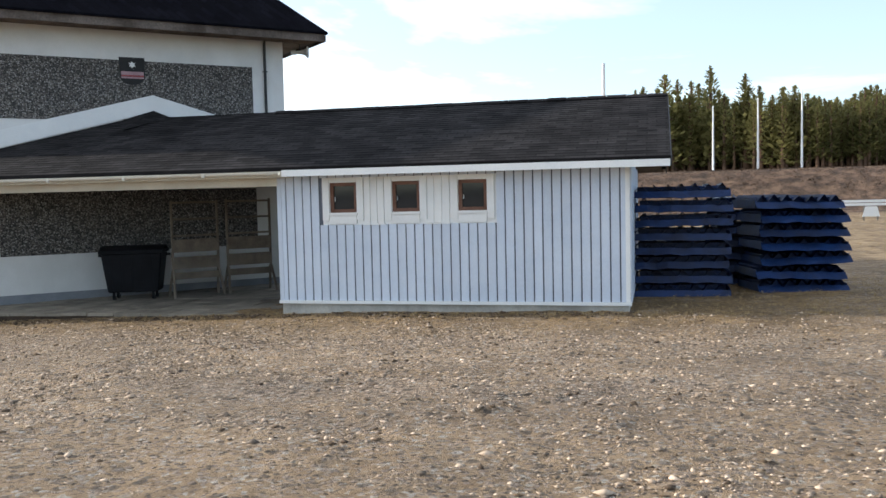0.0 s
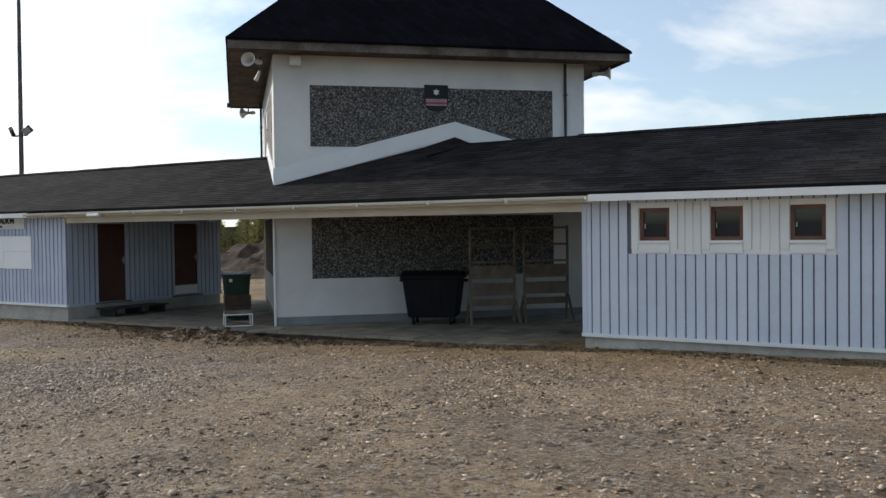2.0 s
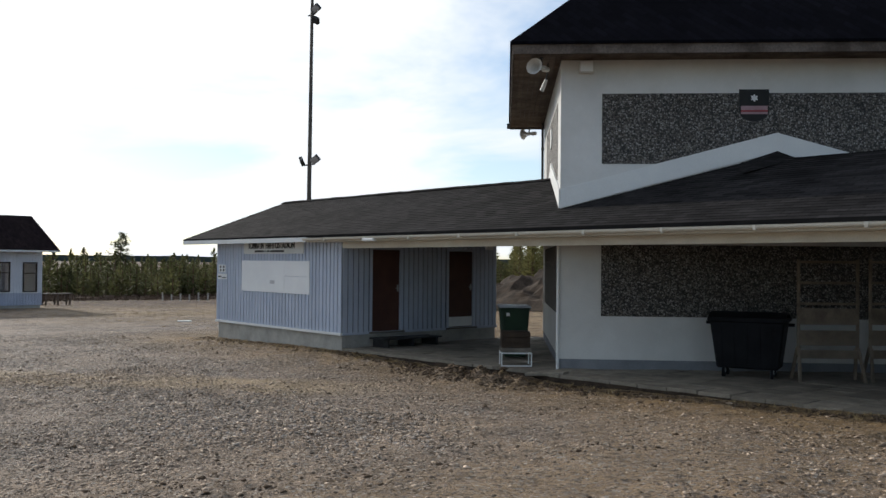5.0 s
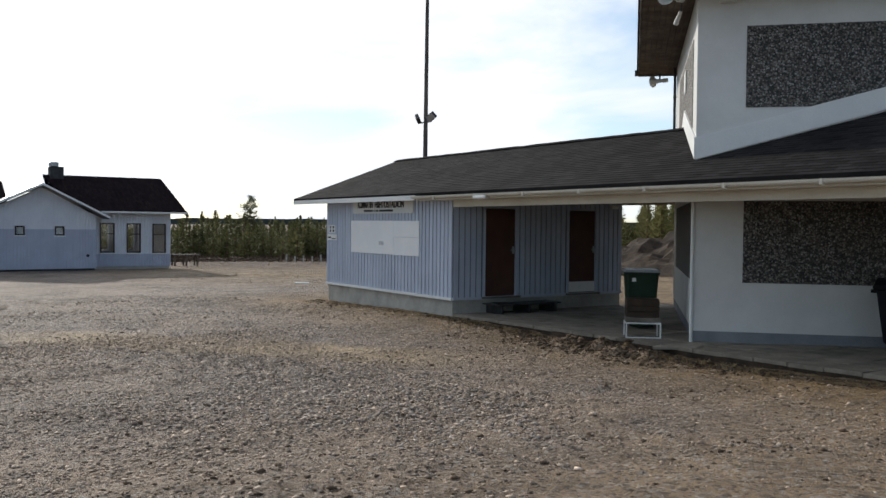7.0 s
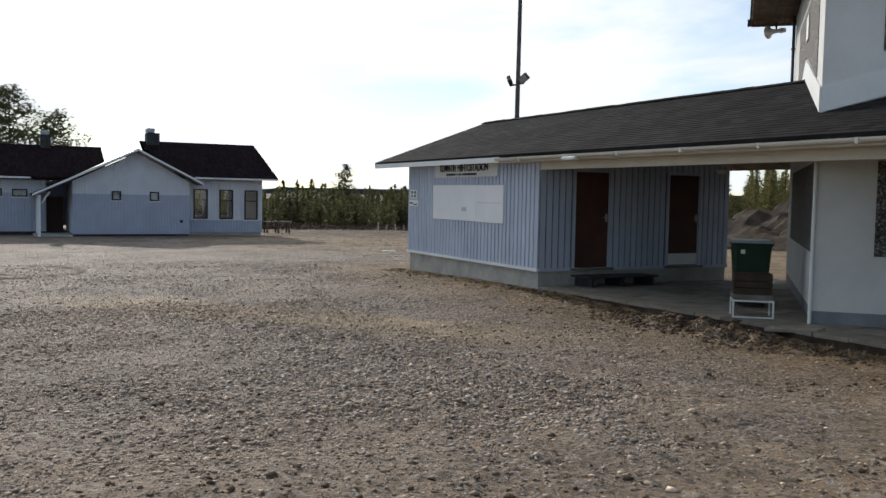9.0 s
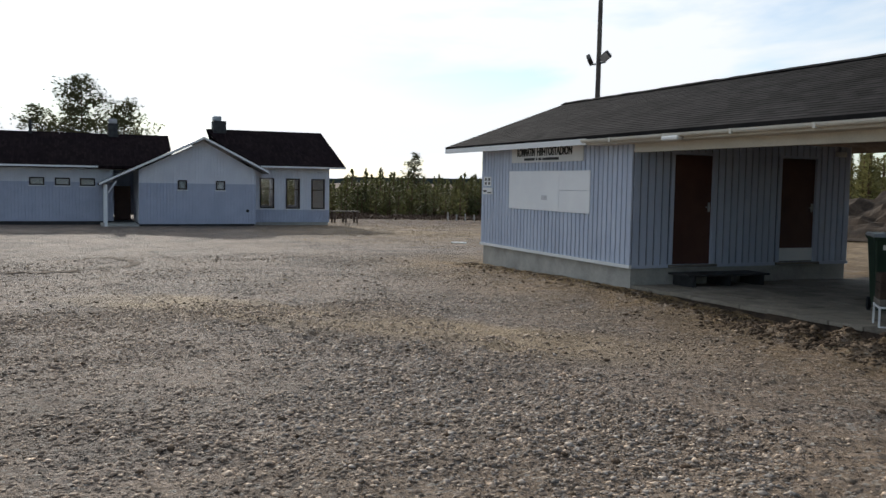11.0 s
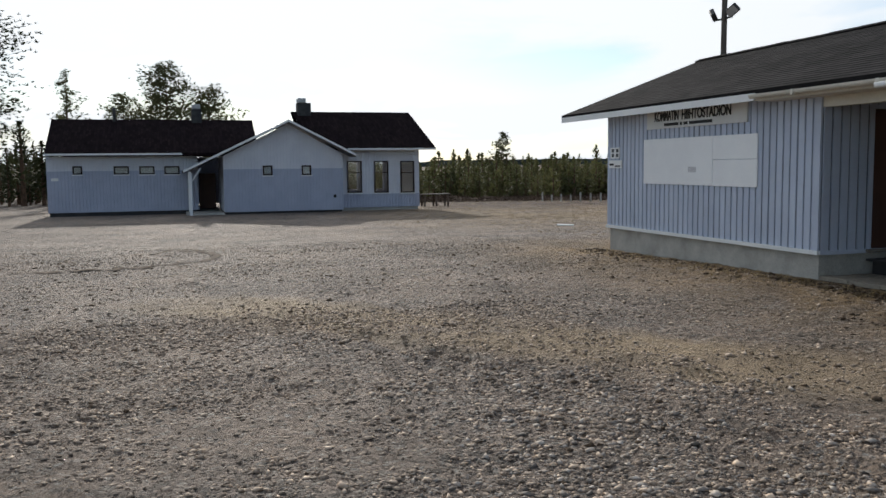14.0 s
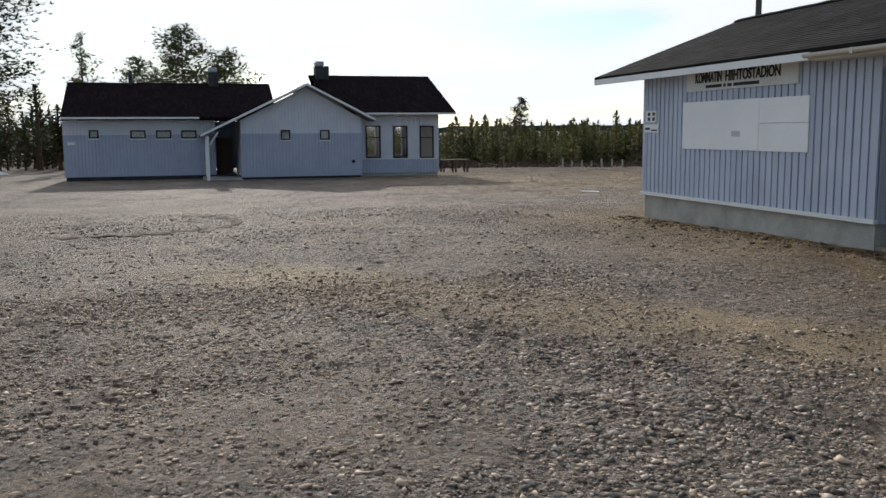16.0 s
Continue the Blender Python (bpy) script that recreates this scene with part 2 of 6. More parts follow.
    colour = blend(maths("MULTIPLY", sandy, 0.92), colour, blend(remap(small, 0.3, 0.7), (0.32, 0.225, 0.13), (0.45, 0.335, 0.205)))
    # brown moss and litter along the front of the long building
    strip = maths("MULTIPLY", remap(sep.outputs["Y"], -3.4, -0.6), remap(sep.outputs["X"], 16.0, 9.0))
    strip = maths("MULTIPLY", strip, remap(sep.outputs["X"], -27.0, -21.0))
    strip = maths("MULTIPLY", strip, remap(noise_node(1.6, 6, 0.7), 0.28, 0.52))
    colour = blend(maths("MULTIPLY", strip, 0.8), colour, blend(remap(small, 0.35, 0.65), (0.11, 0.062, 0.022), (0.32, 0.20, 0.07)))
    # dry straw field behind and far off, then dark peat
    west = maths("MULTIPLY", remap(sep.outputs["X"], -28.0, -40.0), remap(sep.outputs["Y"], -2.0, 6.0))
    field = maths("MINIMUM", maths("MAXIMUM", west, remap(sep.outputs["Y"], 5.0, 13.0)), 1.0)
    field = maths("MULTIPLY", field, remap(noise_node(0.25, 5), 0.3, 0.5, 0.45, 1.0))
    straw = blend(remap(noise_node(2.2, 6, 0.7), 0.35, 0.65), (0.15, 0.092, 0.048), (0.38, 0.275, 0.155))
    colour = blend(field, colour, straw)
    peat = maths("MULTIPLY", maths("MULTIPLY", remap(sep.outputs["X"], -44.0, -54.0), remap(sep.outputs["Y"], 3.0, 9.0)), remap(noise_node(0.12, 4), 0.2, 0.4, 0.5, 1.0))
    peat = maths("MAXIMUM", peat, remap(sep.outputs["Y"], 50.0, 54.0))
    colour = blend(peat, colour, blend(remap(noise_node(0.9, 5, 0.7), 0.38, 0.62), (0.05, 0.031, 0.02), (0.19, 0.118, 0.075)))
    tone = n.new("ShaderNodeHueSaturation")
    l.new(colour, tone.inputs["Color"])
    l.new(maths("MULTIPLY", remap(grit, 0.2, 0.8, 0.72, 1.28), remap(noise_node(0.55, 6, 0.7), 0.3, 0.7, 0.66, 1.3)), tone.inputs["Value"])
    l.new(tone.outputs[0], b.inputs["Base Color"])
    high = maths("ADD", maths("MULTIPLY", grit, 0.3), maths("ADD", maths("MULTIPLY", small, 0.6), maths("MULTIPLY", lump, 1.1)))
    high = maths("ADD", high, maths("MULTIPLY", maths("SUBTRACT", 0.5, stone.outputs["Distance"]), maths("MAXIMUM", gravelly, chips)))
    high = maths("ADD", high, maths("MULTIPLY", maths("SUBTRACT", 0.6, clump.outputs["Distance"]), maths("MULTIPLY", clod.outputs["Z"], 0.9)))
    bp = n.new("ShaderNodeBump")
    bp.inputs["Strength"].default_value, bp.inputs["Distance"].default_value = 1.0, 0.05
    l.new(high, bp.inputs["Height"])
    l.new(bp.outputs[0], b.inputs["Normal"])
    return m


def needle_material(name, dark, light):
    m = bpy.data.materials.new(name)
    m.use_nodes = True
    n, l = m.node_tree.nodes, m.node_tree.links
    b = n["Principled BSDF"]
    b.inputs["Roughness"].default_value, b.inputs["Specular IOR Level"].default_value = 0.7, 0.2
    geo = n.new("ShaderNodeNewGeometry")
    t = n.new("ShaderNodeTexNoise")
    t.inputs["Scale"].default_value, t.inputs["Detail"].default_value = 0.22, 2
    l.new(geo.outputs["Position"], t.inputs["Vector"])
    r = n.new("ShaderNodeMapRange")
    r.inputs["From Min"].default_value, r.inputs["From Max"].default_value = 0.35, 0.65
    l.new(t.outputs["Fac"], r.inputs["Value"])
    half = n.new("ShaderNodeMath")
    half.operation = "MULTIPLY_ADD"
    half.inputs[1].default_value = 0.5
    l.new(geo.outputs["Random Per Island"], half.inputs[0])
    low = n.new("ShaderNodeMath")
    low.operation = "MULTIPLY"
    low.inputs[1].default_value = 0.5
    l.new(r.outputs[0], low.inputs[0])
    l.new(low.outputs[0], half.inputs[2])
    mix = n.new("ShaderNodeMix")
    mix.data_type = "RGBA"
    mix.inputs[6].default_value, mix.inputs[7].default_value = (*dark, 1), (*light, 1)
    l.new(half.outputs[0], mix.inputs["Factor"])
    l.new(mix.outputs[2], b.inputs["Base Color"])
    through_light = n.new("ShaderNodeBsdfTranslucent")
    l.new(mix.outputs[2], through_light.inputs["Color"])
    both = n.new("ShaderNodeMixShader")
    both.inputs[0].default_value = 0.5
    l.new(b.outputs[0], both.inputs[1])
    l.new(through_light.outputs[0], both.inputs[2])
    l.new(both.outputs[0], n["Material Output"].inputs["Surface"])
    return m


def glass_material(name, tint=(0.02, 0.022, 0.025)):
    m = bpy.data.materials.new(name)
    m.use_nodes = True
    b = m.node_tree.nodes["Principled BSDF"]
    b.inputs["Base Color"].default_value = (*tint, 1)
    b.inputs["Roughness"].default_value, b.inputs["IOR"].default_value = 0.06, 1.5
    return m


paint = surface("pale blue-grey board paint", (0.54, 0.60, 0.69), (0.60, 0.655, 0.735), 0.8, 0.6, 0.15, 60, each=0.05, speckle=0.06)
paint_kiosk = surface("blue-grey kiosk board paint", (0.44, 0.49, 0.595), (0.49, 0.54, 0.64), 0.8, 0.55, 0.15, 60, each=0.05, speckle=0.06)
# Same board paint behind the gaps, darkened to carry the joint shade.
paint_joint_shade = surface("blue-grey paint darkened as joint shade", (0.10, 0.113, 0.14), (0.14, 0.157, 0.19), 0.8, 0.7, 0.15, 60, speckle=0.08)
white = surface("white trim paint", (0.74, 0.75, 0.74), (0.80, 0.80, 0.78), 0.7, 0.5, 0.1, 50, each=0.03, speckle=0.05)
cream = surface("weathered cream beam paint", (0.60, 0.57, 0.49), (0.68, 0.65, 0.57), 0.6, 0.6, 0.15, 40, speckle=0.08)
stucco = surface("white rendered wall", (0.66, 0.655, 0.63), (0.76, 0.755, 0.735), 1.1, 0.85, 0.4, 70, speckle=0.06, dist=0.006)
plinth_grey = surface("grey painted plinth", (0.20, 0.21, 0.23), (0.27, 0.28, 0.30), 0.7, 0.8, 0.3, 50, speckle=0.12)
concrete = surface("weathered concrete", (0.34, 0.325, 0.29), (0.50, 0.48, 0.43), 0.5, 0.9, 0.4, 45, each=0.06, speckle=0.15, lines=(0, 0.31, 0.6))
slab_mat = surface("grey paving concrete", (0.17, 0.148, 0.118), (0.27, 0.238, 0.19), 0.4, 0.9, 0.4, 60, each=0.18, speckle=0.18)
pebble = pebble_material()
felt = shingle_material("charcoal felt shingles", (0.017, 0.016, 0.0165), (0.030, 0.0285, 0.029), 0.95)
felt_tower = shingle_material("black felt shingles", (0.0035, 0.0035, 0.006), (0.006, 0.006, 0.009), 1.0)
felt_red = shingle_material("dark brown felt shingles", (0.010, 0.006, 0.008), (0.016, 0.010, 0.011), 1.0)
brown_wood = surface("weathered brown boards", (0.075, 0.05, 0.036), (0.16, 0.12, 0.09), 0.35, 0.8, 0.4, 30, each=0.15, speckle=0.25)
fascia_wood = surface("grey-brown weathered fascia", (0.06, 0.045, 0.036), (0.17, 0.14, 0.12), 0.9, 0.8, 0.4, 25, speckle=0.3)
door_mat = surface("red-brown door paint", (0.075, 0.034, 0.026), (0.10, 0.046, 0.034), 0.6, 0.55, 0.1, 40, speckle=0.1)
frame_wood = surface("red-brown window frame wood", (0.14, 0.065, 0.042), (0.2, 0.10, 0.066), 0.3, 0.6, 0.2, 60, speckle=0.2)
grey_wood = surface("grey weathered boards", (0.12, 0.105, 0.09), (0.22, 0.195, 0.165), 0.3, 0.85, 0.4, 40, each=0.15, speckle=0.2)
black_plastic = surface("black moulded plastic", (0.007, 0.008, 0.010), (0.012, 0.013, 0.016), 0.4, 0.6, 0.1, 60, spec=0.12, speckle=0.1)
green_plastic = surface("dark green moulded plastic", (0.007, 0.022, 0.011), (0.012, 0.034, 0.017), 0.4, 0.5, 0.1, 60, speckle=0.1)
blue_sheet = surface("blue painted pleated sheet", (0.002, 0.011, 0.045), (0.006, 0.028, 0.105), 0.35, 0.5, 0.15, 30, each=0.4, speckle=0.15)
steel = surface("galvanised steel", (0.33, 0.34, 0.35), (0.46, 0.47, 0.48), 0.3, 0.5, 0.1, 50, metal=0.6, speckle=0.1)
dark_steel = surface("dark painted steel", (0.03, 0.03, 0.032), (0.06, 0.06, 0.06), 0.3, 0.55, 0.1, 50, metal=0.3, speckle=0.15)
mast_wood = surface("grey pole wood", (0.075, 0.066, 0.06), (0.13, 0.115, 0.10), 0.5, 0.85, 0.4, 30, speckle=0.2)
pole_white = surface("white flagpole paint", (0.72, 0.72, 0.72), (0.8, 0.8, 0.8), 0.6, 0.4, 0.05, 50, speckle=0.04)
horn_grey = surface("off-white loudspeaker enamel", (0.5, 0.49, 0.46), (0.6, 0.59, 0.56), 0.2, 0.5, 0.1, 60, speckle=0.1)
board_white = surface("white board sheet", (0.82, 0.83, 0.84), (0.87, 0.88, 0.88), 0.7, 0.3, 0.05, 40, spec=0.5, speckle=0.03)
sign_grey = surface("pale sign face", (0.62, 0.62, 0.6), (0.68, 0.68, 0.66), 0.5, 0.5, 0.05, 50, speckle=0.04)
ink = surface("black lettering", (0.015, 0.015, 0.015), (0.022, 0.022, 0.022), 0.3, 0.6, 0.05, 60, speckle=0.1)
red_paint = surface("red enamel", (0.32, 0.05, 0.06), (0.38, 0.07, 0.08), 0.3, 0.5, 0.05, 60, speckle=0.1)
bark = surface("pine bark", (0.09, 0.055, 0.035), (0.17, 0.10, 0.06), 0.4, 0.9, 0.6, 18, speckle=0.3)
birch = surface("pale trunk bark", (0.35, 0.32, 0.28), (0.5, 0.47, 0.42), 0.4, 0.9, 0.4, 18, speckle=0.3)


def stone_material(name, one, two):
    """Matte broken stone; single stones differ widely in tone."""
    m = surface(name, one, two, 0.06, 0.72, 0.3, 60, spec=0.35, speckle=0.3)
    n, l = m.node_tree.nodes, m.node_tree.links
    isle = n.new("ShaderNodeNewGeometry")
    shade = n.new("ShaderNodeMapRange")
    shade.inputs["To Min"].default_value, shade.inputs["To Max"].default_value = 0.35, 2.1
    l.new(isle.outputs["Random Per Island"], shade.inputs["Value"])
    l.new(shade.outputs[0], [x for x in n if x.type == "HUE_SAT"][0].inputs["Value"])
    return m


rock = stone_material("crushed stone", (0.18, 0.15, 0.124), (0.38, 0.325, 0.27))
field_stone = stone_material("sandy field stone", (0.22, 0.162, 0.115), (0.44, 0.34, 0.25))
dark_soil = surface("dark peat soil", (0.028, 0.02, 0.014), (0.075, 0.052, 0.036), 0.5, 0.95, 0.8, 12, speckle=0.3)
pink_paint = surface("faded pink enamel", (0.36, 0.22, 0.24), (0.42, 0.27, 0.29), 0.3, 0.5, 0.05, 60, speckle=0.1)
straw = surface("dry straw", (0.30, 0.20, 0.09), (0.42, 0.31, 0.16), 0.3, 0.9, 0.2, 60, speckle=0.2)
snow = surface("old dirty snow", (0.55, 0.55, 0.56), (0.72, 0.73, 0.75), 0.4, 0.8, 0.5, 20, speckle=0.12)
soil = surface("dark turned soil", (0.07, 0.047, 0.03), (0.16, 0.11, 0.07), 0.2, 0.95, 0.6, 30, speckle=0.3)
needles = needle_material("pine needles", (0.06, 0.066, 0.036), (0.165, 0.168, 0.082))
# Darker copy of the pine needles, with the trees' shade in the colour.
needles_shade = needle_material("pine needles with shade in colour", (0.02, 0.026, 0.013), (0.07, 0.078, 0.034))
needles_far = needle_material("young forest needles", (0.055, 0.065, 0.028), (0.205, 0.20, 0.085))
needles_young = needle_material("young pine needles", (0.075, 0.082, 0.03), (0.32, 0.295, 0.12))
glass = glass_material("dark window glass")
earth = ground_material()


# ---- building helpers ----
def box(bm, x0, x1, y0, y1, z0, z1, m=None):
    v = [Vector((x, y, z)) for z in (z0, z1) for y in (y0, y1) for x in (x0, x1)]
    if m is not None:
        v = [m @ p for p in v]
    v = [bm.verts.new(p) for p in v]
    for f in ((0, 2, 3, 1), (4, 5, 7, 6), (0, 1, 5, 4), (2, 6, 7, 3), (0, 4, 6, 2), (1, 3, 7, 5)):
        bm.faces.new([v[i] for i in f])
    return bm


def prism(bm, outline, depth, m):
    """A flat outline of (x, z) points given a thickness along y from 0 to depth, laid by m."""
    front = [bm.verts.new(m @ Vector((x, 0, z))) for x, z in outline]
    rear = [bm.verts.new(m @ Vector((x, depth, z))) for x, z in outline]
    bm.faces.new(front)
    bm.faces.new(rear[::-1])
    for k in range(len(outline)):
        j = (k + 1) % len(outline)
        bm.faces.new((front[k], rear[k], rear[j], front[j]))
    return bm


def tube(bm, a, b, r0, r1=None, sides=10):
    a, b = Vector(a), Vector(b)
    turn = (b - a).to_track_quat("Z", "Y").to_matrix()
    r1 = r0 if r1 is None else r1
    rings = []
    for p, r in ((a, r0), (b, r1)):
        rings.append([bm.verts.new(p + turn @ Vector((r * math.cos(t), r * math.sin(t), 0))) for t in (2 * math.pi * k / sides for k in range(sides))])
    for k in range(sides):
        bm.faces.new((rings[0][k], rings[0][(k + 1) % sides], rings[1][(k + 1) % sides], rings[1][k]))
    bm.faces.new(rings[0][::-1])
    bm.faces.new(rings[1])
    return bm


def finish(bm, name, material, bevel=0.0):
    if bevel:
        bmesh.ops.bevel(bm, geom=bm.edges[:], offset=bevel, segments=1, affect="EDGES", profile=0.5)
    bmesh.ops.recalc_face_normals(bm, faces=bm.faces[:])
    me = bpy.data.meshes.new(name)
    bm.to_mesh(me)
    bm.free()
    me.materials.append(material)
    return me


def part(name, bm, material, parent, label="", bevel=0.0):
    ob = new(name, finish(bm, name, material, bevel))
    ob.parent = parent
    return tagged(ob, label)


def thing(name, m, label, category, group="", kind=""):
    ob = new(name)
    ob.empty_display_size = 0.2
    ob.matrix_basis = m
    return tagged(ob, label, category, group, kind)


def fresh():
    return bmesh.new()


def raw_mesh(name, verts, faces, material):
    """verts: n x 3, faces: m x 3 triangles."""
    me = bpy.data.meshes.new(name)
    me.vertices.add(len(verts))
    me.vertices.foreach_set("co", np.asarray(verts, np.float32).ravel())
    me.loops.add(len(faces) * 3)
    me.loops.foreach_set("vertex_index", np.asarray(faces, np.int32).ravel())
    me.polygons.add(len(faces))
    me.polygons.foreach_set("loop_start", np.arange(0, len(faces) * 3, 3, dtype=np.int32))
    me.polygons.foreach_set("loop_total", np.full(len(faces), 3, np.int32))
    me.update(calc_edges=True)
    me.materials.append(material)
    return me


def frame_at(p, q):
    """Stands at p with x towards q (both in plan), y into the wall and z up."""
    a = math.degrees(math.atan2(q[1] - p[1], q[0] - p[0]))
    return pose(p[0], p[1], 0, 0, 0, a)


# ---- ground ----
def ease(v, a, b):
    t = np.clip((v - a) / (b - a), 0, 1)
    return t * t * (3 - 2 * t)


LEVEL_X = (-400, -140, -70, -54, -35, -24, -14, -9, -5, -2.3, 0, 4, 10, 60)
LEVEL_Z = (-2.5, -1.8, -1.1, -0.86, -0.72, -0.46, -0.25, -0.22, -0.16, -0.03, 0.03, 0.1, 0.16, 0.3)


def ground_height(x, y):
    x, y = np.asarray(x, float), np.asarray(y, float)
    z = np.interp(x, LEVEL_X, LEVEL_Z)
    z = z + 0.46 * ease(-y, 1.5, 12.0) * ease(x, -5, 2.5)
    z = z + 0.11 * ease(y, -3.5, -0.3) * ease(-x, 9, 15) * ease(x, -34, -22)
    crest = 1.0 + 2.5 * ease(x, -30, 6)
    z = z + crest * ease(y, 56, 66) * ease(x, -62, -40) + 0.02 * np.clip(y - 70, 0, 200)
    return z


GRADIENTS = np.random.default_rng(77).uniform(0, 2 * math.pi, (256, 256))


def ripple(x, y, scale, shift=0):
    """Smooth gradient noise, about -0.7 to 0.7, with scale bumps in a metre."""
    x, y = np.asarray(x, float) * scale + 37.1 + shift, np.asarray(y, float) * scale + 91.7 - shift
    i, j = np.floor(x).astype(int), np.floor(y).astype(int)
    u, v = x - i, y - j
    su, sv = u * u * (3 - 2 * u), v * v * (3 - 2 * v)
    corner = {}
    for a in (0, 1):
        for b in (0, 1):
            g = GRADIENTS[(i + a) % 256, (j + b) % 256]
            corner[a, b] = np.cos(g) * (u - a) + np.sin(g) * (v - b)
    low = corner[0, 0] * (1 - su) + corner[1, 0] * su
    top = corner[0, 1] * (1 - su) + corner[1, 1] * su
    return low * (1 - sv) + top * sv


# ruts: (start, end) in plan, half width, depth
RUTS = (((-4.5, -4.6), (-21.0, -9.8), 0.16, 0.05), ((-4.2, -2.9), (-19.5, -8.0), 0.17, 0.045), ((-2.0, -6.9), (-13.0, -5.0), 0.2, 0.04),
        ((8.0, -7.2), (-7.0, -4.8), 0.2, 0.035), ((8.5, -5.2), (-7.0, -2.6), 0.2, 0.03))


def rut_depth(x, y):
    z = np.zeros_like(np.asarray(x, float))
    for k, ((ax, ay), (bx, by), w, deep) in enumerate(RUTS):
        length = math.hypot(bx - ax, by - ay)
        ux, uy = (bx - ax) / length, (by - ay) / length
        along = (x - ax) * ux + (y - ay) * uy
        off = (y - ay) * ux - (x - ax) * uy + 0.5 * ripple(along, 3.0 * k, 0.25) + 0.12 * ripple(along, 5.0 * k, 1.1)
        ends = ease(along, 0, 2.5) * ease(length - along, 0, 3.0) * np.clip(0.6 + 1.3 * ripple(x, y, 0.45, 9 + k), 0, 1)
        z = z + ends * deep * (0.75 * np.exp(-((np.abs(off) - 1.7 * w) / (0.6 * w)) ** 2) - np.exp(-(off / w) ** 2))
    return z


def relief(x, y):
    """Uneven yard: broad swells, trodden lumps, crumbs in patches and old wheel ruts."""
    patch = np.clip(0.55 + 1.3 * ripple(x, y, 0.5, 3), 0.1, 1.2)
    z = 0.045 * ripple(x, y, 0.7) + 0.032 * ripple(x, y, 2.3, 5)
    z = z + patch * (0.030 * ripple(x, y, 5.5, 11) + 0.036 * np.abs(ripple(x, y, 9.0, 17)) - 0.008)
    return z + rut_depth(x, y)


def heap_height(x, y):
    """Turned-up earth in front of the passage."""
    h = np.exp(-(((x + 8.4) / 1.3) ** 2 + ((y + 0.75) / 0.42) ** 2)) * 0.2
    return h * np.clip(0.75 + 1.3 * ripple(x, y, 3.1, 4) + 0.8 * np.abs(ripple(x, y, 7.0, 2)), 0.1, 2)


def build_ground():
    near_x = np.concatenate([np.arange(-29, -19, 0.1), np.arange(-19, 8, 0.05), np.arange(8, 11, 0.1)])
    near_y = np.concatenate([np.arange(-17, -12, 0.1), np.arange(-12, 0.4, 0.05)])
    xs = np.concatenate([-np.geomspace(1800, 30, 46), near_x, np.geomspace(12.5, 1800, 40)])
    ys = np.concatenate([-np.geomspace(1800, 19, 26), near_y, np.arange(1, 12, 0.6), np.arange(12, 80, 1.5), np.geomspace(82, 1800, 26)])
    gx, gy = np.meshgrid(xs, ys)
    edge = ease(gx, -31, -27.5) * ease(-gx, -13, -10.5) * ease(gy, -19, -16.5) * ease(-gy, -1.2, -0.3)
    gz = ground_height(gx, gy) + edge * relief(gx, gy) + heap_height(gx, gy)
    w = len(xs)
    idx = np.arange(len(ys) * w).reshape(len(ys), w)
    a, b, c, d = idx[:-1, :-1].ravel(), idx[:-1, 1:].ravel(), idx[1:, 1:].ravel(), idx[1:, :-1].ravel()
    faces = np.concatenate([np.stack([a, b, c], 1), np.stack([a, c, d], 1)])
    me = raw_mesh("ground", np.stack([gx.ravel(), gy.ravel(), gz.ravel()], 1), faces, earth)
    me.polygons.foreach_set("use_smooth", np.ones(len(faces), bool))
    return tagged(new("ground", me), "sandy gravel yard with grey stone patches and dry field", "ground", kind="structure")


build_ground()


# ---- board walls ----
BOARD_MESHES = {}


def board(parent, s, z0, z1, width, material, proud=0.026):
    key = (round(z1 - z0, 2), width, material.name)
    if key not in BOARD_MESHES:
        bm = box(fresh(), -width / 2, width / 2, -proud, 0.0, 0, z1 - z0)
        BOARD_MESHES[key] = finish(bm, "board", material)
    ob = new("board", BOARD_MESHES[key])
    ob.parent = parent
    ob.location = (s, random.uniform(-0.002, 0.002), z0)
    return ob


def board_wall(name, parent, p, q, z0, z1, openings=(), boards=True, pitch=0.163, material=None, label="", thick=0.12):
    """A wall from p to q in plan with rectangular openings (s0, s1, z0, z1) through it, clad in upright boards."""
    length = math.hypot(q[0] - p[0], q[1] - p[1])
    cuts_s = sorted({0.0, length, *(v for o in openings for v in o[:2])})
    cuts_z = sorted({z0, z1, *(v for o in openings for v in o[2:])})
    bm = fresh()
    for a, b in zip(cuts_s, cuts_s[1:]):
        for c, d in zip(cuts_z, cuts_z[1:]):
            if not any(o[0] <= a and b <= o[1] and o[2] <= c and d <= o[3] for o in openings):
                box(bm, a, b, 0, thick, c, d)
    bmesh.ops.remove_doubles(bm, verts=bm.verts[:], dist=0.0005)
    wall = part(name, bm, paint_joint_shade if boards else (material or paint), parent, label)
    wall.matrix_basis = frame_at(p, q)
    if boards:
        count = round(length / pitch)
        step = length / count
        for k in range(count):
            s = (k + 0.5) * step
            spans = [(z0, z1)]
            for o in openings:
                if s + step * 0.42 > o[0] and s - step * 0.42 < o[1]:
                    spans = [t for lo, hi in spans for t in ((lo, min(hi, o[2])), (max(lo, o[3]), hi)) if t[1] - t[0] > 0.02]
            for lo, hi in spans:
                board(wall, s, lo, hi, round(step - (0.034 if material is paint_kiosk else 0.024), 3), material or paint)
    return wall


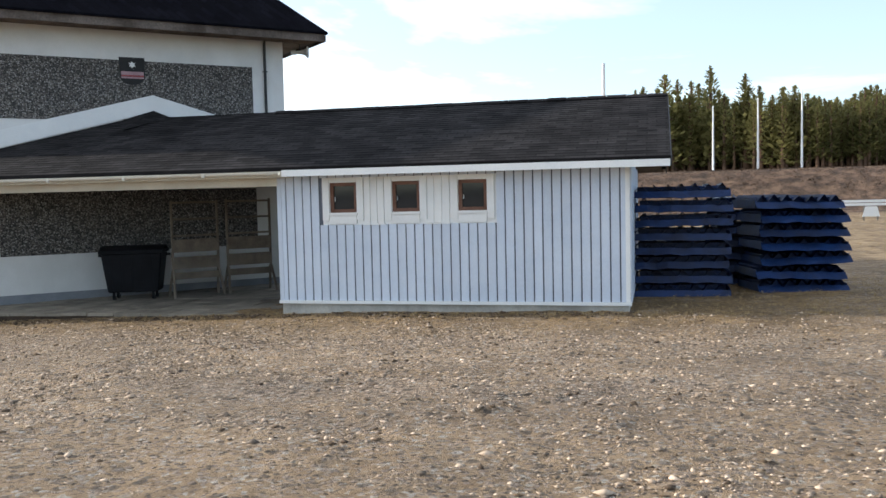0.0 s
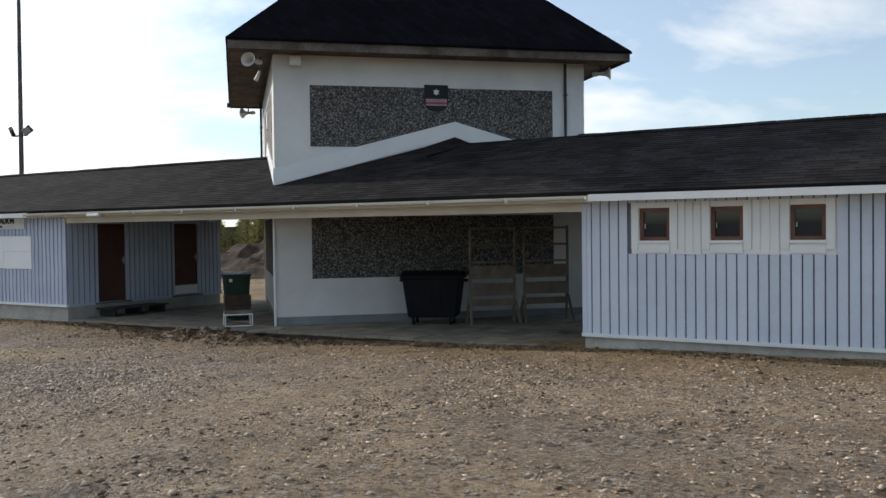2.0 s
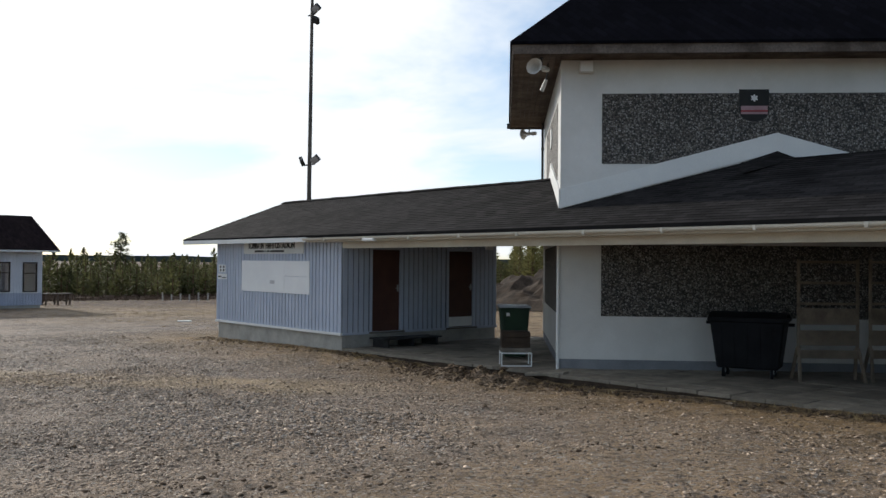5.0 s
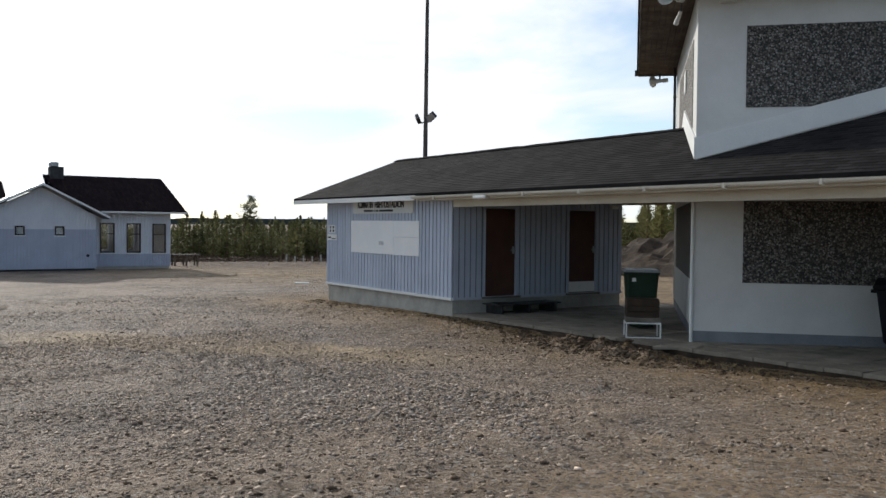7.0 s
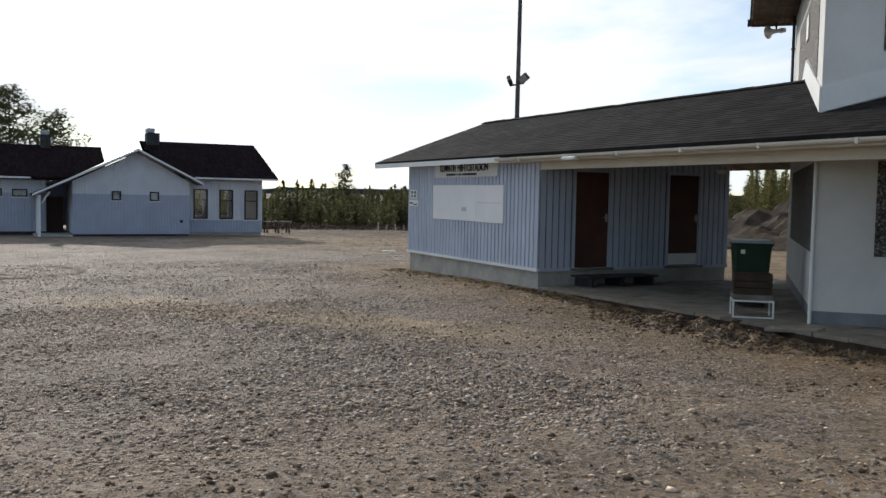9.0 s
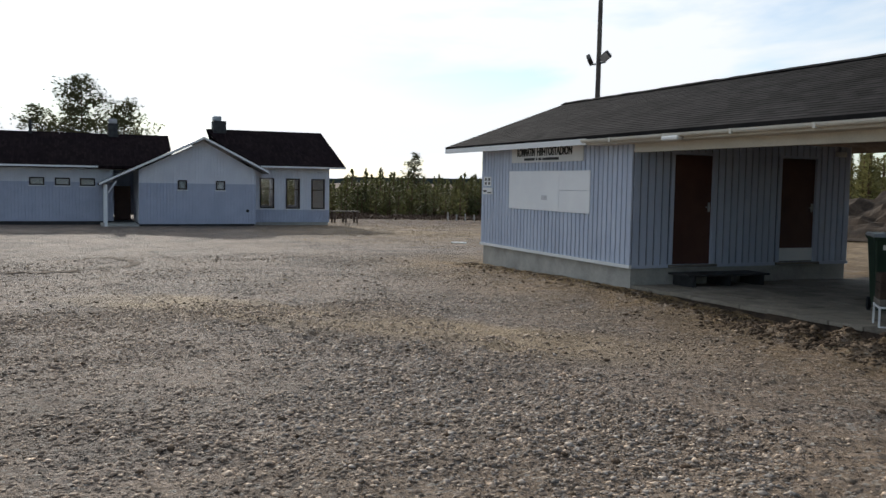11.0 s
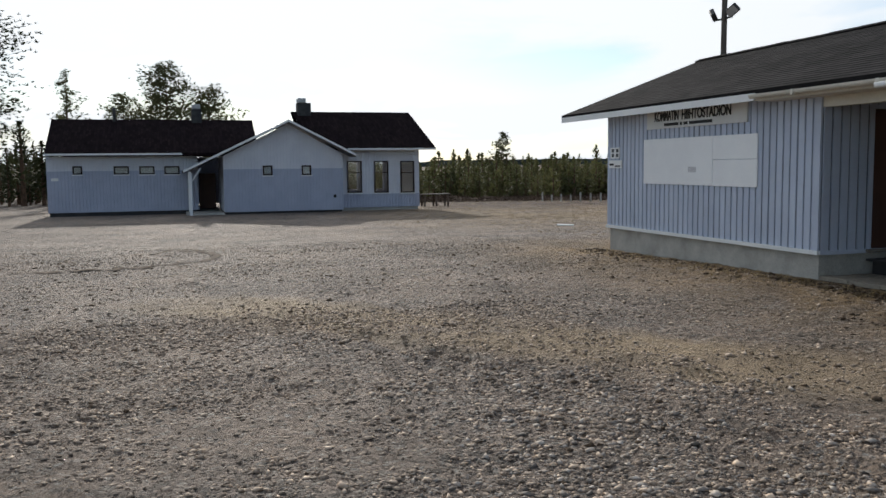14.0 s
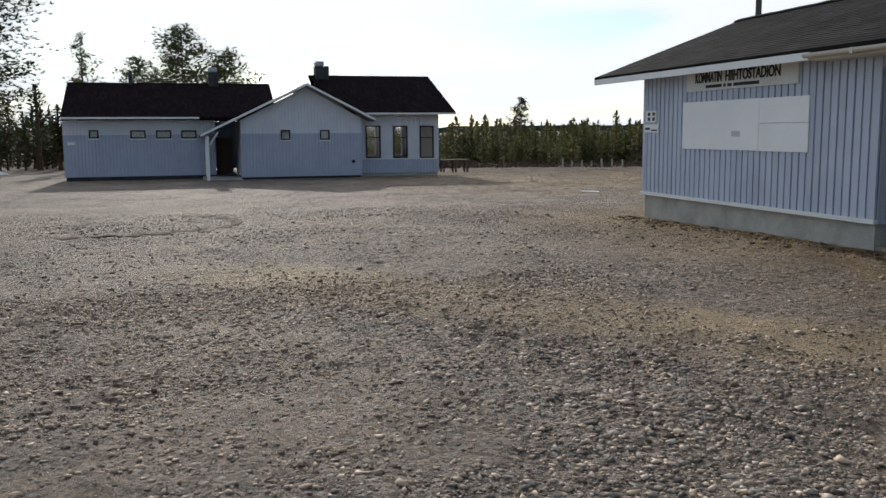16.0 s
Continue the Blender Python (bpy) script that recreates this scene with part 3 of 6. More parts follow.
def window_unit(parent, s, z, w, h, frame_w=0.06, material=None, outer=True, name="window", bars=0):
    """A small window with its frame, pane and sill, in a wall's own axes."""
    win = part(name, box(box(box(box(fresh(), s, s + frame_w, 0.03, 0.10, z, z + h), s + w - frame_w, s + w, 0.03, 0.10, z, z + h),
               s + frame_w, s + w - frame_w, 0.03, 0.10, z + h - frame_w, z + h), s + frame_w, s + w - frame_w, 0.03, 0.10, z, z + frame_w), material or frame_wood, parent)
    part("pane", box(fresh(), s + frame_w, s + w - frame_w, 0.07, 0.078, z + frame_w, z + h - frame_w), glass, win, "dark glass pane")
    if outer:
        part("sill", box(fresh(), s - 0.02, s + w + 0.02, -0.06, 0.07, z - 0.045, z - 0.003), white, win, "white painted sill")
    return win


SB, EAVE = 0.267, 2.53                      # foot of the boards, underside of the eaves
ROOF_Y, ROOF_Z, RIDGE_Y, RIDGE_Z = -0.42, 2.70, 3.20, 4.035


# ---- storage shed ----
def storage_shed():
    shed = thing("storage_shed", Matrix(), "pale board-clad storage shed with three small windows", "shed")
    windows = ((1.005, 0.515), (2.18, 0.51), (3.385, 0.51))
    z0, z1 = 1.87, 2.41
    front = board_wall("front_wall", shed, (0, 0), (6.32, 0), SB, EAVE + 0.06,
                       [(0.87, 4.06, 1.65, 2.50)], label="pale blue-grey board cladding")
    # white-painted field round the three windows
    cuts = sorted({0.87, 4.06, *(a for a, w in windows), *(a + w for a, w in windows)})
    for a, b in zip(cuts, cuts[1:]):
        hole = any(a >= s - 1e-6 and b <= s + w + 1e-6 for s, w in windows)
        for c, d in ((1.65, z0), (z1, 2.50)) if hole else ((1.65, 2.50),):
            part("field_panel", box(fresh(), a, b, 0.0, 0.11, c, d), white, front, "white painted panel")
    for s, w in windows:
        for a, b, c, d in ((s - 0.13, s - 0.005, z0 - 0.14, z1 + 0.09), (s + w + 0.005, s + w + 0.13, z0 - 0.14, z1 + 0.09),
                           (s, s + w, z1, z1 + 0.09), (s, s + w, z0 - 0.2, z0 - 0.05)):
            part("casing", box(fresh(), a, b, -0.035, -0.001, c, d), white, front, "white casing board")
        win = window_unit(front, s, z0, w, z1 - z0)
        part("handle", box(fresh(), s + 0.085, s + 0.1, 0.02, 0.045, z0 + 0.2, z0 + 0.28), steel, win, "small bright window catch")
    for a, b in ((1.655, 2.045), (2.825, 3.25)):
        for k in range(3):
            w = (b - a) / 3
            board(front, a + (k + 0.5) * w, 1.67, 2.50, 0.1, white, 0.022)
        part("drip_board", box(fresh(), a, b, -0.04, 0.0, 1.645, 1.668), white, front)
    for a, b in ((0.0, 0.075), (6.245, 6.32)):
        part("corner_board", box(fresh(), a, b, -0.034, -0.001, SB, EAVE + 0.05), white if a else paint, front)
    part("foot_board", box(fresh(), -0.02, 6.34, -0.055, -0.001, SB - 0.045, SB + 0.01), white, front, "white drip board along the foot")
    board_wall("side_wall", shed, (6.32, 0), (6.32, 5.5), SB, EAVE + 0.06, pitch=0.163)
    board_wall("side_wall", shed, (0, 5.5), (0, 0.0), SB, EAVE + 0.06, pitch=0.163)
    board_wall("rear_wall", shed, (6.32, 5.5), (0, 5.5), SB, EAVE + 0.06, boards=False)
    part("plinth", box(fresh(), 0.02, 6.30, 0.015, 5.48, -0.35, SB - 0.003), concrete, shed, "low bare concrete plinth")
    for x, y0, y1 in ((6.26, 0.0, 5.5), (0.06, 0.0, 5.5)):
        prof = [(0.0, EAVE + 0.06), (y1, EAVE + 0.06), (y1, EAVE + 0.14), (RIDGE_Y, RIDGE_Z - 0.14), (0.0, EAVE + 0.2)]
        part("gable", prism(fresh(), prof, 0.08, pose(x - 0.04, 0, 0, 0, 0, 90) @ pose(0, 0, 0) @ Matrix.Diagonal((1, -1, 1, 1))), paint, shed)
    return shed


storage_shed()


# ---- ticket kiosk ----
def lettering(words, height, m, parent, material):
    curve = bpy.data.curves.new("lettering", "FONT")
    curve.body, curve.size, curve.extrude, curve.offset = words, height, 0.004, 0.006
    curve.align_x, curve.align_y = "CENTER", "CENTER"
    probe = new("lettering_probe", curve)
    bpy.context.view_layer.update()
    me = bpy.data.meshes.new_from_object(probe.evaluated_get(bpy.context.evaluated_depsgraph_get()))
    bpy.data.objects.remove(probe)
    me.materials.clear()
    me.materials.append(material)
    ob = new("lettering", me)
    ob.parent = parent
    ob.matrix_basis = m
    return ob


KX0, KX1, KD = -20.68, -14.15, 5.35


def ticket_kiosk():
    kiosk = thing("kiosk", Matrix(), "blue-grey board-clad kiosk on a bare concrete plinth", "kiosk")
    front = board_wall("front_wall", kiosk, (KX0, 0), (KX1, 0), SB, EAVE + 0.1, label="blue-grey board cladding", material=paint_kiosk)
    for a, b in ((-0.01, 0.085), (6.44, 6.54)):
        part("corner_board", box(fresh(), a, b, -0.036, -0.001, SB, EAVE + 0.1), paint_kiosk, front)
    part("foot_board", box(fresh(), -0.03, 6.56, -0.06, -0.001, SB - 0.05, SB + 0.012), white, front, "white drip board along the foot")
    doors = ((0.87, 1.0), (3.47, 1.0))
    side = board_wall("side_wall", kiosk, (KX1, 0), (KX1, KD), SB, EAVE + 0.1, [(s, s + w, SB, 2.40) for s, w in doors], material=paint_kiosk)
    part("foot_board", box(fresh(), 0.0, KD, -0.045, -0.001, SB - 0.05, SB + 0.012), paint_kiosk, side)
    for n, (s, w) in enumerate(doors):
        door = part("door", box(fresh(), s + 0.05, s + w - 0.05, 0.02, 0.07, SB + 0.01, 2.355), door_mat, side, "red-brown painted flush door, closed", bevel=0.006)
        frame_bm = fresh()
        for a, b, c, d in ((s - 0.03, s + 0.045, SB, 2.415), (s + w - 0.045, s + w + 0.05, SB, 2.415), (s + 0.045, s + w - 0.045, 2.365, 2.415)):
            box(frame_bm, a, b, -0.03, 0.09, c, d)
        part("door_frame", frame_bm, paint_kiosk, side)
        handle = fresh()
        box(handle, s + w - 0.13, s + w - 0.09, -0.004, 0.02, 1.28, 1.46)
        box(handle, s + w - 0.22, s + w - 0.1, -0.045, -0.03, 1.36, 1.38)
        box(handle, s + w - 0.115, s + w - 0.1, -0.03, -0.004, 1.36, 1.38)
        part("handle", handle, steel, door, "bright steel lever handle")
        if n:
            part("kick_plate", box(fresh(), s + 0.02, s + w - 0.05, 0.008, 0.019, SB + 0.03, SB + 0.29), white, door, "pale kick plate")
        part("threshold", box(fresh(), s - 0.06, s + w + 0.06, -0.09, 0.05, SB - 0.04, SB + 0.008), grey_wood, side)
    board_wall("rear_wall", kiosk, (KX1, KD), (KX0, KD), SB, EAVE + 0.1, boards=False, material=paint_kiosk)
    board_wall("end_wall", kiosk, (KX0, KD), (KX0, 0), SB, EAVE + 0.1, material=paint_kiosk)
    part("plinth", box(fresh(), KX0 + 0.03, KX1 - 0.02, 0.02, KD - 0.02, -0.7, SB - 0.003), concrete, kiosk, "bare board-marked concrete plinth")
    prof = [(0.0, EAVE + 0.1), (KD, EAVE + 0.1), (KD, EAVE + 0.16), (RIDGE_Y, RIDGE_Z - 0.14), (0.0, EAVE + 0.22)]
    part("gable", prism(fresh(), prof, 0.08, pose(KX0 + 0.1, 0, 0, 0, 0, 90) @ Matrix.Diagonal((1, -1, 1, 1))), paint_kiosk, kiosk)
    # name sign, notice board, small plates
    sign = thing("name_sign", pose(0, 0, 0), "long pale sign board with black lettering", "sign")
    part("sign_board", box(fresh(), -19.02, -15.84, -0.058, -0.03, 2.245, 2.605), sign_grey, sign, bevel=0.006)
    for word, x0, x1 in (("KOMMATIN", -18.72, -17.88), ("HIIHTOSTADION", -17.77, -16.27)):
        words = lettering(word, 0.235, Matrix(), sign, ink)
        wide = max(v.co.x for v in words.data.vertices) - min(v.co.x for v in words.data.vertices)
        words.matrix_basis = pose((x0 + x1) / 2, -0.062, 2.47, 90, 0, 0) @ Matrix.Diagonal(((x1 - x0) / wide, 1.08, 1, 1))
    x = -18.38
    for w in (0.5, 0.07, 0.13, 0.72):
        part("unreadable_word", box(fresh(), x, x + w, -0.0615, -0.059, 2.29, 2.345), ink, sign)
        x += w + 0.05
    notice = thing("notice_board", pose(0, 0, 0), "large blank white notice board with stained sheets", "notice board")
    part("left_sheet", box(fresh(), -19.14, -16.8, -0.052, -0.03, 1.188, 2.058), board_white, notice, bevel=0.004)
    part("upper_sheet", box(fresh(), -16.795, -15.565, -0.054, -0.03, 1.645, 2.054), board_white, notice, bevel=0.004)
    part("lower_sheet", box(fresh(), -16.795, -15.565, -0.050, -0.03, 1.183, 1.64), board_white, notice, bevel=0.004)
    part("smudge", box(fresh(), -17.55, -17.3, -0.0535, -0.0522, 1.42, 1.52), surface("rubbed-off print", (0.5, 0.5, 0.52), (0.62, 0.62, 0.64), 0.05, 0.5, 0.05, 80), notice)
    for z0, z1, x0, x1, lab in ((1.70, 1.93, -20.55, -20.15, "small white plate with grey pictograms"), (1.495, 1.66, -20.61, -20.05, "small white direction plate with dark arrow")):
        plate = thing("wall_plate", pose(0, 0, 0), lab, "sign", "small plates on the kiosk")
        part("plate", box(fresh(), x0, x1, -0.05, -0.03, z0, z1), white, plate)
        if z1 > 1.7:
            for k in range(2):
                for j in range(2):
                    part("mark", box(fresh(), x0 + 0.07 + 0.19 * k, x0 + 0.17 + 0.19 * k, -0.0525, -0.0503, z0 + 0.03 + 0.1 * j, z0 + 0.1 + 0.1 * j), dark_steel, plate)
        else:
            part("mark", box(fresh(), x0 + 0.04, x0 + 0.22, -0.0525, -0.0503, z0 + 0.055, z0 + 0.1), ink, plate)
            part("mark", box(fresh(), x0 + 0.27, x1 - 0.05, -0.0525, -0.0503, z0 + 0.03, z0 + 0.06), dark_steel, plate)
    return kiosk


ticket_kiosk()

# ---- tower ----
TA = radians(44.6)
TU, TV = Vector((math.cos(TA), math.sin(TA), 0)), Vector((-math.sin(TA), math.cos(TA), 0))
TO = Vector((-7.71, 0.735, 0))
TW, TD, TOP = 7.45, 7.8, 6.08
TOWER = pose(TO.x, TO.y, 0, 0, 0, math.degrees(TA))


def panel_outline():
    """Upper panel on the tower's front, its lower edge cut by the sloping board over the low roof."""
    return [(0.81, 4.02), (1.86, 4.02), (4.19, 4.62), (5.66, 4.20), (6.63, 3.92), (6.63, 5.41), (0.81, 5.41)]


def tower():
    t = thing("tower", TOWER, "white rendered square tower with pebble-dash panels and hipped roof", "tower")
    bm = fresh()
    th = 0.25
    box(bm, 0, TW, 0, th, 0.155, TOP)
    part("front_wall", bm, stucco, t, "white rendered wall")
    part("side_wall", box(fresh(), 0, th, th, TD, 0.155, TOP), stucco, t)
    part("side_wall", box(fresh(), TW - th, TW, th, TD, 0.155, TOP), stucco, t)
    part("rear_wall", box(fresh(), th, TW - th, TD - th, TD, 0.155, TOP), stucco, t)
    part("plinth", box(fresh(), 0.012, TW - 0.012, 0.012, TD - 0.012, -0.6, 0.152), plinth_grey, t, "grey painted plinth")
    flat = pose(0, -0.012, 0)
    part("upper_panel", prism(fresh(), panel_outline(), 0.02, flat), pebble, t, "panel of exposed grey pebbles")
    part("lower_panel", prism(fresh(), [(0.81, 1.01), (6.63, 1.01), (6.63, 2.42), (0.81, 2.42)], 0.02, flat), pebble, t, "panel of exposed grey pebbles")
    # side panels: x of the outline runs along the wall, depth into it
    run = Matrix(((0, 1, 0, -0.012), (1, 0, 0, 0), (0, 0, 1, 0), (0, 0, 0, 1)))
    part("upper_panel", prism(fresh(), [(1.0, 3.78), (2.4, 4.18), (3.6, 4.5), (5.9, 3.85), (5.9, 5.41), (1.0, 5.41)], 0.02, run), pebble, t)
    part("lower_panel", prism(fresh(), [(0.6, 1.01), (6.5, 1.01), (6.5, 2.42), (0.6, 2.42)], 0.02, run), pebble, t)
    part("window", prism(fresh(), [(3.0, 4.75), (3.5, 4.75), (3.5, 5.2), (3.0, 5.2)], 0.03, Matrix.Translation((-0.025, 0, 0)) @ run), white, t, "small white shuttered window")
    # sloping boards where the low roof meets the walls
    part("flashing_board", prism(fresh(), [(0.0, 3.14), (4.19, 4.25), (4.19, 4.63), (0.0, 3.52)], 0.03, pose(0, -0.032, 0)), white, t, "white sloping board above the low roof")
    part("flashing_board", prism(fresh(), [(4.19, 4.25), (6.4, 3.62), (6.4, 4.0), (4.19, 4.63)], 0.03, pose(0, -0.032, 0)), white, t)
    run2 = Matrix.Translation((-0.02, 0, 0)) @ run
    part("flashing_board", prism(fresh(), [(0.0, 3.14), (3.45, 4.05), (3.45, 4.43), (0.0, 3.52)], 0.03, run2), white, t)
    part("flashing_board", prism(fresh(), [(3.45, 4.05), (6.2, 3.15), (6.2, 3.53), (3.45, 4.43)], 0.03, run2), white, t)
    # eaves and roof
    o, zs, zt = 0.80, TOP, 6.25
    cx, cy, ol = TW / 2, TD / 2, 0.95
    for k in range(8):
        w = o / 8
        wl_ = ol / 8
        part("soffit_board", box(fresh(), -ol + k * wl_ + 0.008, -ol + (k + 1) * wl_ - 0.008, -o + 0.03, TD + o - 0.03, zs, zs + 0.02), brown_wood, t)
        part("soffit_board", box(fresh(), 0.0, TW + o - 0.03, -o + k * w + 0.008, -o + (k + 1) * w - 0.008, zs, zs + 0.02), brown_wood, t)
    part("soffit_back", box(fresh(), -ol + 0.02, TW + o - 0.02, -o + 0.02, TD + o - 0.02, zs + 0.022, zs + 0.04), fascia_wood, t)
    for a, b, c, d in ((-ol, TW + o, -o - 0.03, -o), (-ol, TW + o, TD + o, TD + o + 0.03), (-ol - 0.03, -ol, -o - 0.03, TD + o + 0.03), (TW + o, TW + o + 0.03, -o - 0.03, TD + o + 0.03)):
        part("fascia", box(fresh(), a, b, c, d, zs - 0.06, zt - 0.01), fascia_wood, t, "weathered brown fascia board")
    bm = fresh()
    e = o + 0.07
    apex_l = 1.0 * (TD - TW) / 2
    base = [bm.verts.new(p) for p in ((-ol - 0.07, -e, zt), (TW + e, -e, zt), (TW + e, TD + e, zt), (-ol - 0.07, TD + e, zt))]
    low = [bm.verts.new((v.co.x, v.co.y, zt - 0.05)) for v in base]
    a1, a2 = bm.verts.new((cx, cy - apex_l, 10.75)), bm.verts.new((cx, cy + apex_l, 10.75))
    for f in ((base[0], base[1], a1), (base[1], base[2], a2, a1), (base[2], base[3], a2), (base[3], base[0], a1, a2)):
        bm.faces.new(f)
    for k in range(4):
        bm.faces.new((low[k], low[(k + 1) % 4], base[(k + 1) % 4], base[k]))
    bm.faces.new(low[::-1])
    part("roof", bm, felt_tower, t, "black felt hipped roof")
    part("roof_vent", tube(fresh(), (3.72, 1.9, 7.9), (3.72, 1.9, 9.2), 0.07, sides=12), dark_steel, t, "dark vent pipe")
    # rain pipes
    for x, y in ((6.95, -0.05), (-0.05, TD - 0.1)):
        pipe = fresh()
        tube(pipe, (x, y, 3.6), (x, y, TOP - 0.02), 0.035, sides=10)
        part("rain_pipe", pipe, dark_steel, t, "dark rain pipe")
        for z in (4.2, 5.3):
            part("pipe_clip", box(fresh(), x - 0.05, x + 0.05, y - 0.045, y + 0.04, z, z + 0.03), dark_steel, t)
    pipe = tube(fresh(), (-0.035, -0.035, -0.05), (-0.035, -0.035, 2.55), 0.03, sides=10)
    part("rain_pipe", pipe, white, t, "white rain pipe at the corner")
    for x0, x1, y0, y1 in ((-ol - 0.12, -ol - 0.03, 0, TD + o + 0.1),):
        part("gutter", box(fresh(), x0, x1, TD + o - 0.4, TD + o + 0.12, zs - 0.03, zs + 0.05), dark_steel, t)
    return t


tower()


def shield():
    s = thing("coat_of_arms", TOWER @ pose(3.75, -0.03, 5.16), "black painted shield with white star and red-white stripes", "shield")

    def outline(grow):
        pts = [(-0.275 - grow, 0.31 + grow)]
        low = [(-0.275 - grow, -0.1)] + [((0.275 + grow) * math.sin(a), -0.1 - (0.2 + grow) * math.cos(a)) for a in (radians(v) for v in range(-75, 76, 15))] + [(0.275 + grow, -0.1)]
        return pts + low + [(0.275 + grow, 0.31 + grow)]

    part("field", prism(fresh(), outline(0.0), 0.03, Matrix()), ink, s, "black shield field")
    part("rim", prism(fresh(), outline(0.012), 0.02, pose(0, 0.012, 0)), dark_steel, s)
    for z0, z1, m in ((-0.085, -0.005, pink_paint), (-0.118, -0.09, red_paint), (-0.165, -0.125, pink_paint)):
        part("stripe", box(fresh(), -0.255, 0.255, -0.006, 0.001, z0, z1), m, s)
    star = []
    for k in range(12):
        r = 0.085 if k % 2 == 0 else 0.045
        star.append((r * math.sin(k * math.pi / 6), 0.15 + r * math.cos(k * math.pi / 6)))
    part("star", prism(fresh(), star, 0.006, pose(0, -0.007, 0)), white, s, "white six-pointed star")


shield()


def wall_lamp():
    lamp = thing("wall_lamp", TOWER @ pose(0.49, -0.03, 5.93), "square white flood lamp under the tower eaves", "lamp")
    part("housing", box(fresh(), -0.15, 0.15, -0.13, 0.02, -0.13, 0.12), horn_grey, lamp, bevel=0.02)
    part("lens", box(fresh(), -0.125, 0.125, -0.138, -0.131, -0.105, 0.095), board_white, lamp, "pale diffuser")
    part("bracket", box(fresh(), -0.02, 0.02, -0.05, 0.0, 0.12, 0.15), dark_steel, lamp)


wall_lamp()


def loudspeaker(m):
    """A re-entrant horn: bell along -y, driver behind, on a bracket."""
    h = thing("horn_loudspeaker", m, "off-white horn loudspeaker hung under the tower eaves", "loudspeaker", "loudspeakers on the tower")
    bm = fresh()
    rings, sides = [], 20
    for y, r in ((0.12, 0.06), (0.0, 0.065), (-0.12, 0.095), (-0.2, 0.15), (-0.25, 0.22), (-0.255, 0.235), (-0.24, 0.22), (-0.18, 0.13), (-0.05, 0.05)):
        rings.append([bm.verts.new((r * math.cos(2 * math.pi * k / sides), y, 0.8 * r * math.sin(2 * math.pi * k / sides))) for k in range(sides)])
    for a, b in zip(rings, rings[1:]):
        for k in range(sides):
            bm.faces.new((a[k], a[(k + 1) % sides], b[(k + 1) % sides], b[k]))
    bm.faces.new(rings[0])
    bm.faces.new(rings[-1])
    part("bell", bm, horn_grey, h)
    part("driver", tube(fresh(), (0, 0.12, 0), (0, 0.27, 0), 0.075, 0.06, 14), horn_grey, h)
    bk = fresh()
    box(bk, -0.02, 0.02, -0.02, 0.02, 0.05, 0.24)
    box(bk, -0.05, 0.05, -0.05, 0.05, 0.225, 0.24)
    part("bracket", bk, dark_steel, h, "dark steel bracket")
    return h


loudspeaker(TOWER @ pose(-0.42, -0.42, 5.84, 0, 0, -40) @ Matrix.Scale(0.82, 4))
loudspeaker(TOWER @ pose(-0.42, TD + 0.35, 5.82, 0, 0, -120) @ Matrix.Scale(0.82, 4))
loudspeaker(TOWER @ pose(TW + 0.42, -0.1, 5.84, 0, 0, 60) @ Matrix.Scale(0.82, 4))
small_lamp = thing("tube_lamp", TOWER @ pose(-0.3, -0.12, 5.67, 40, 0, 30), "small pale tube lamp under the tower eaves", "lamp")
part("tube", tube(fresh(), (0, 0, 0), (0, 0, -0.24), 0.03, 0.045, 12), horn_grey, small_lamp)
part("stem", tube(fresh(), (0, 0, 0), (0, 0.16, 0.28), 0.012, sides=8), dark_steel, small_lamp)

# ---- low roof ----
RX0, RX1 = -22.2, 6.98


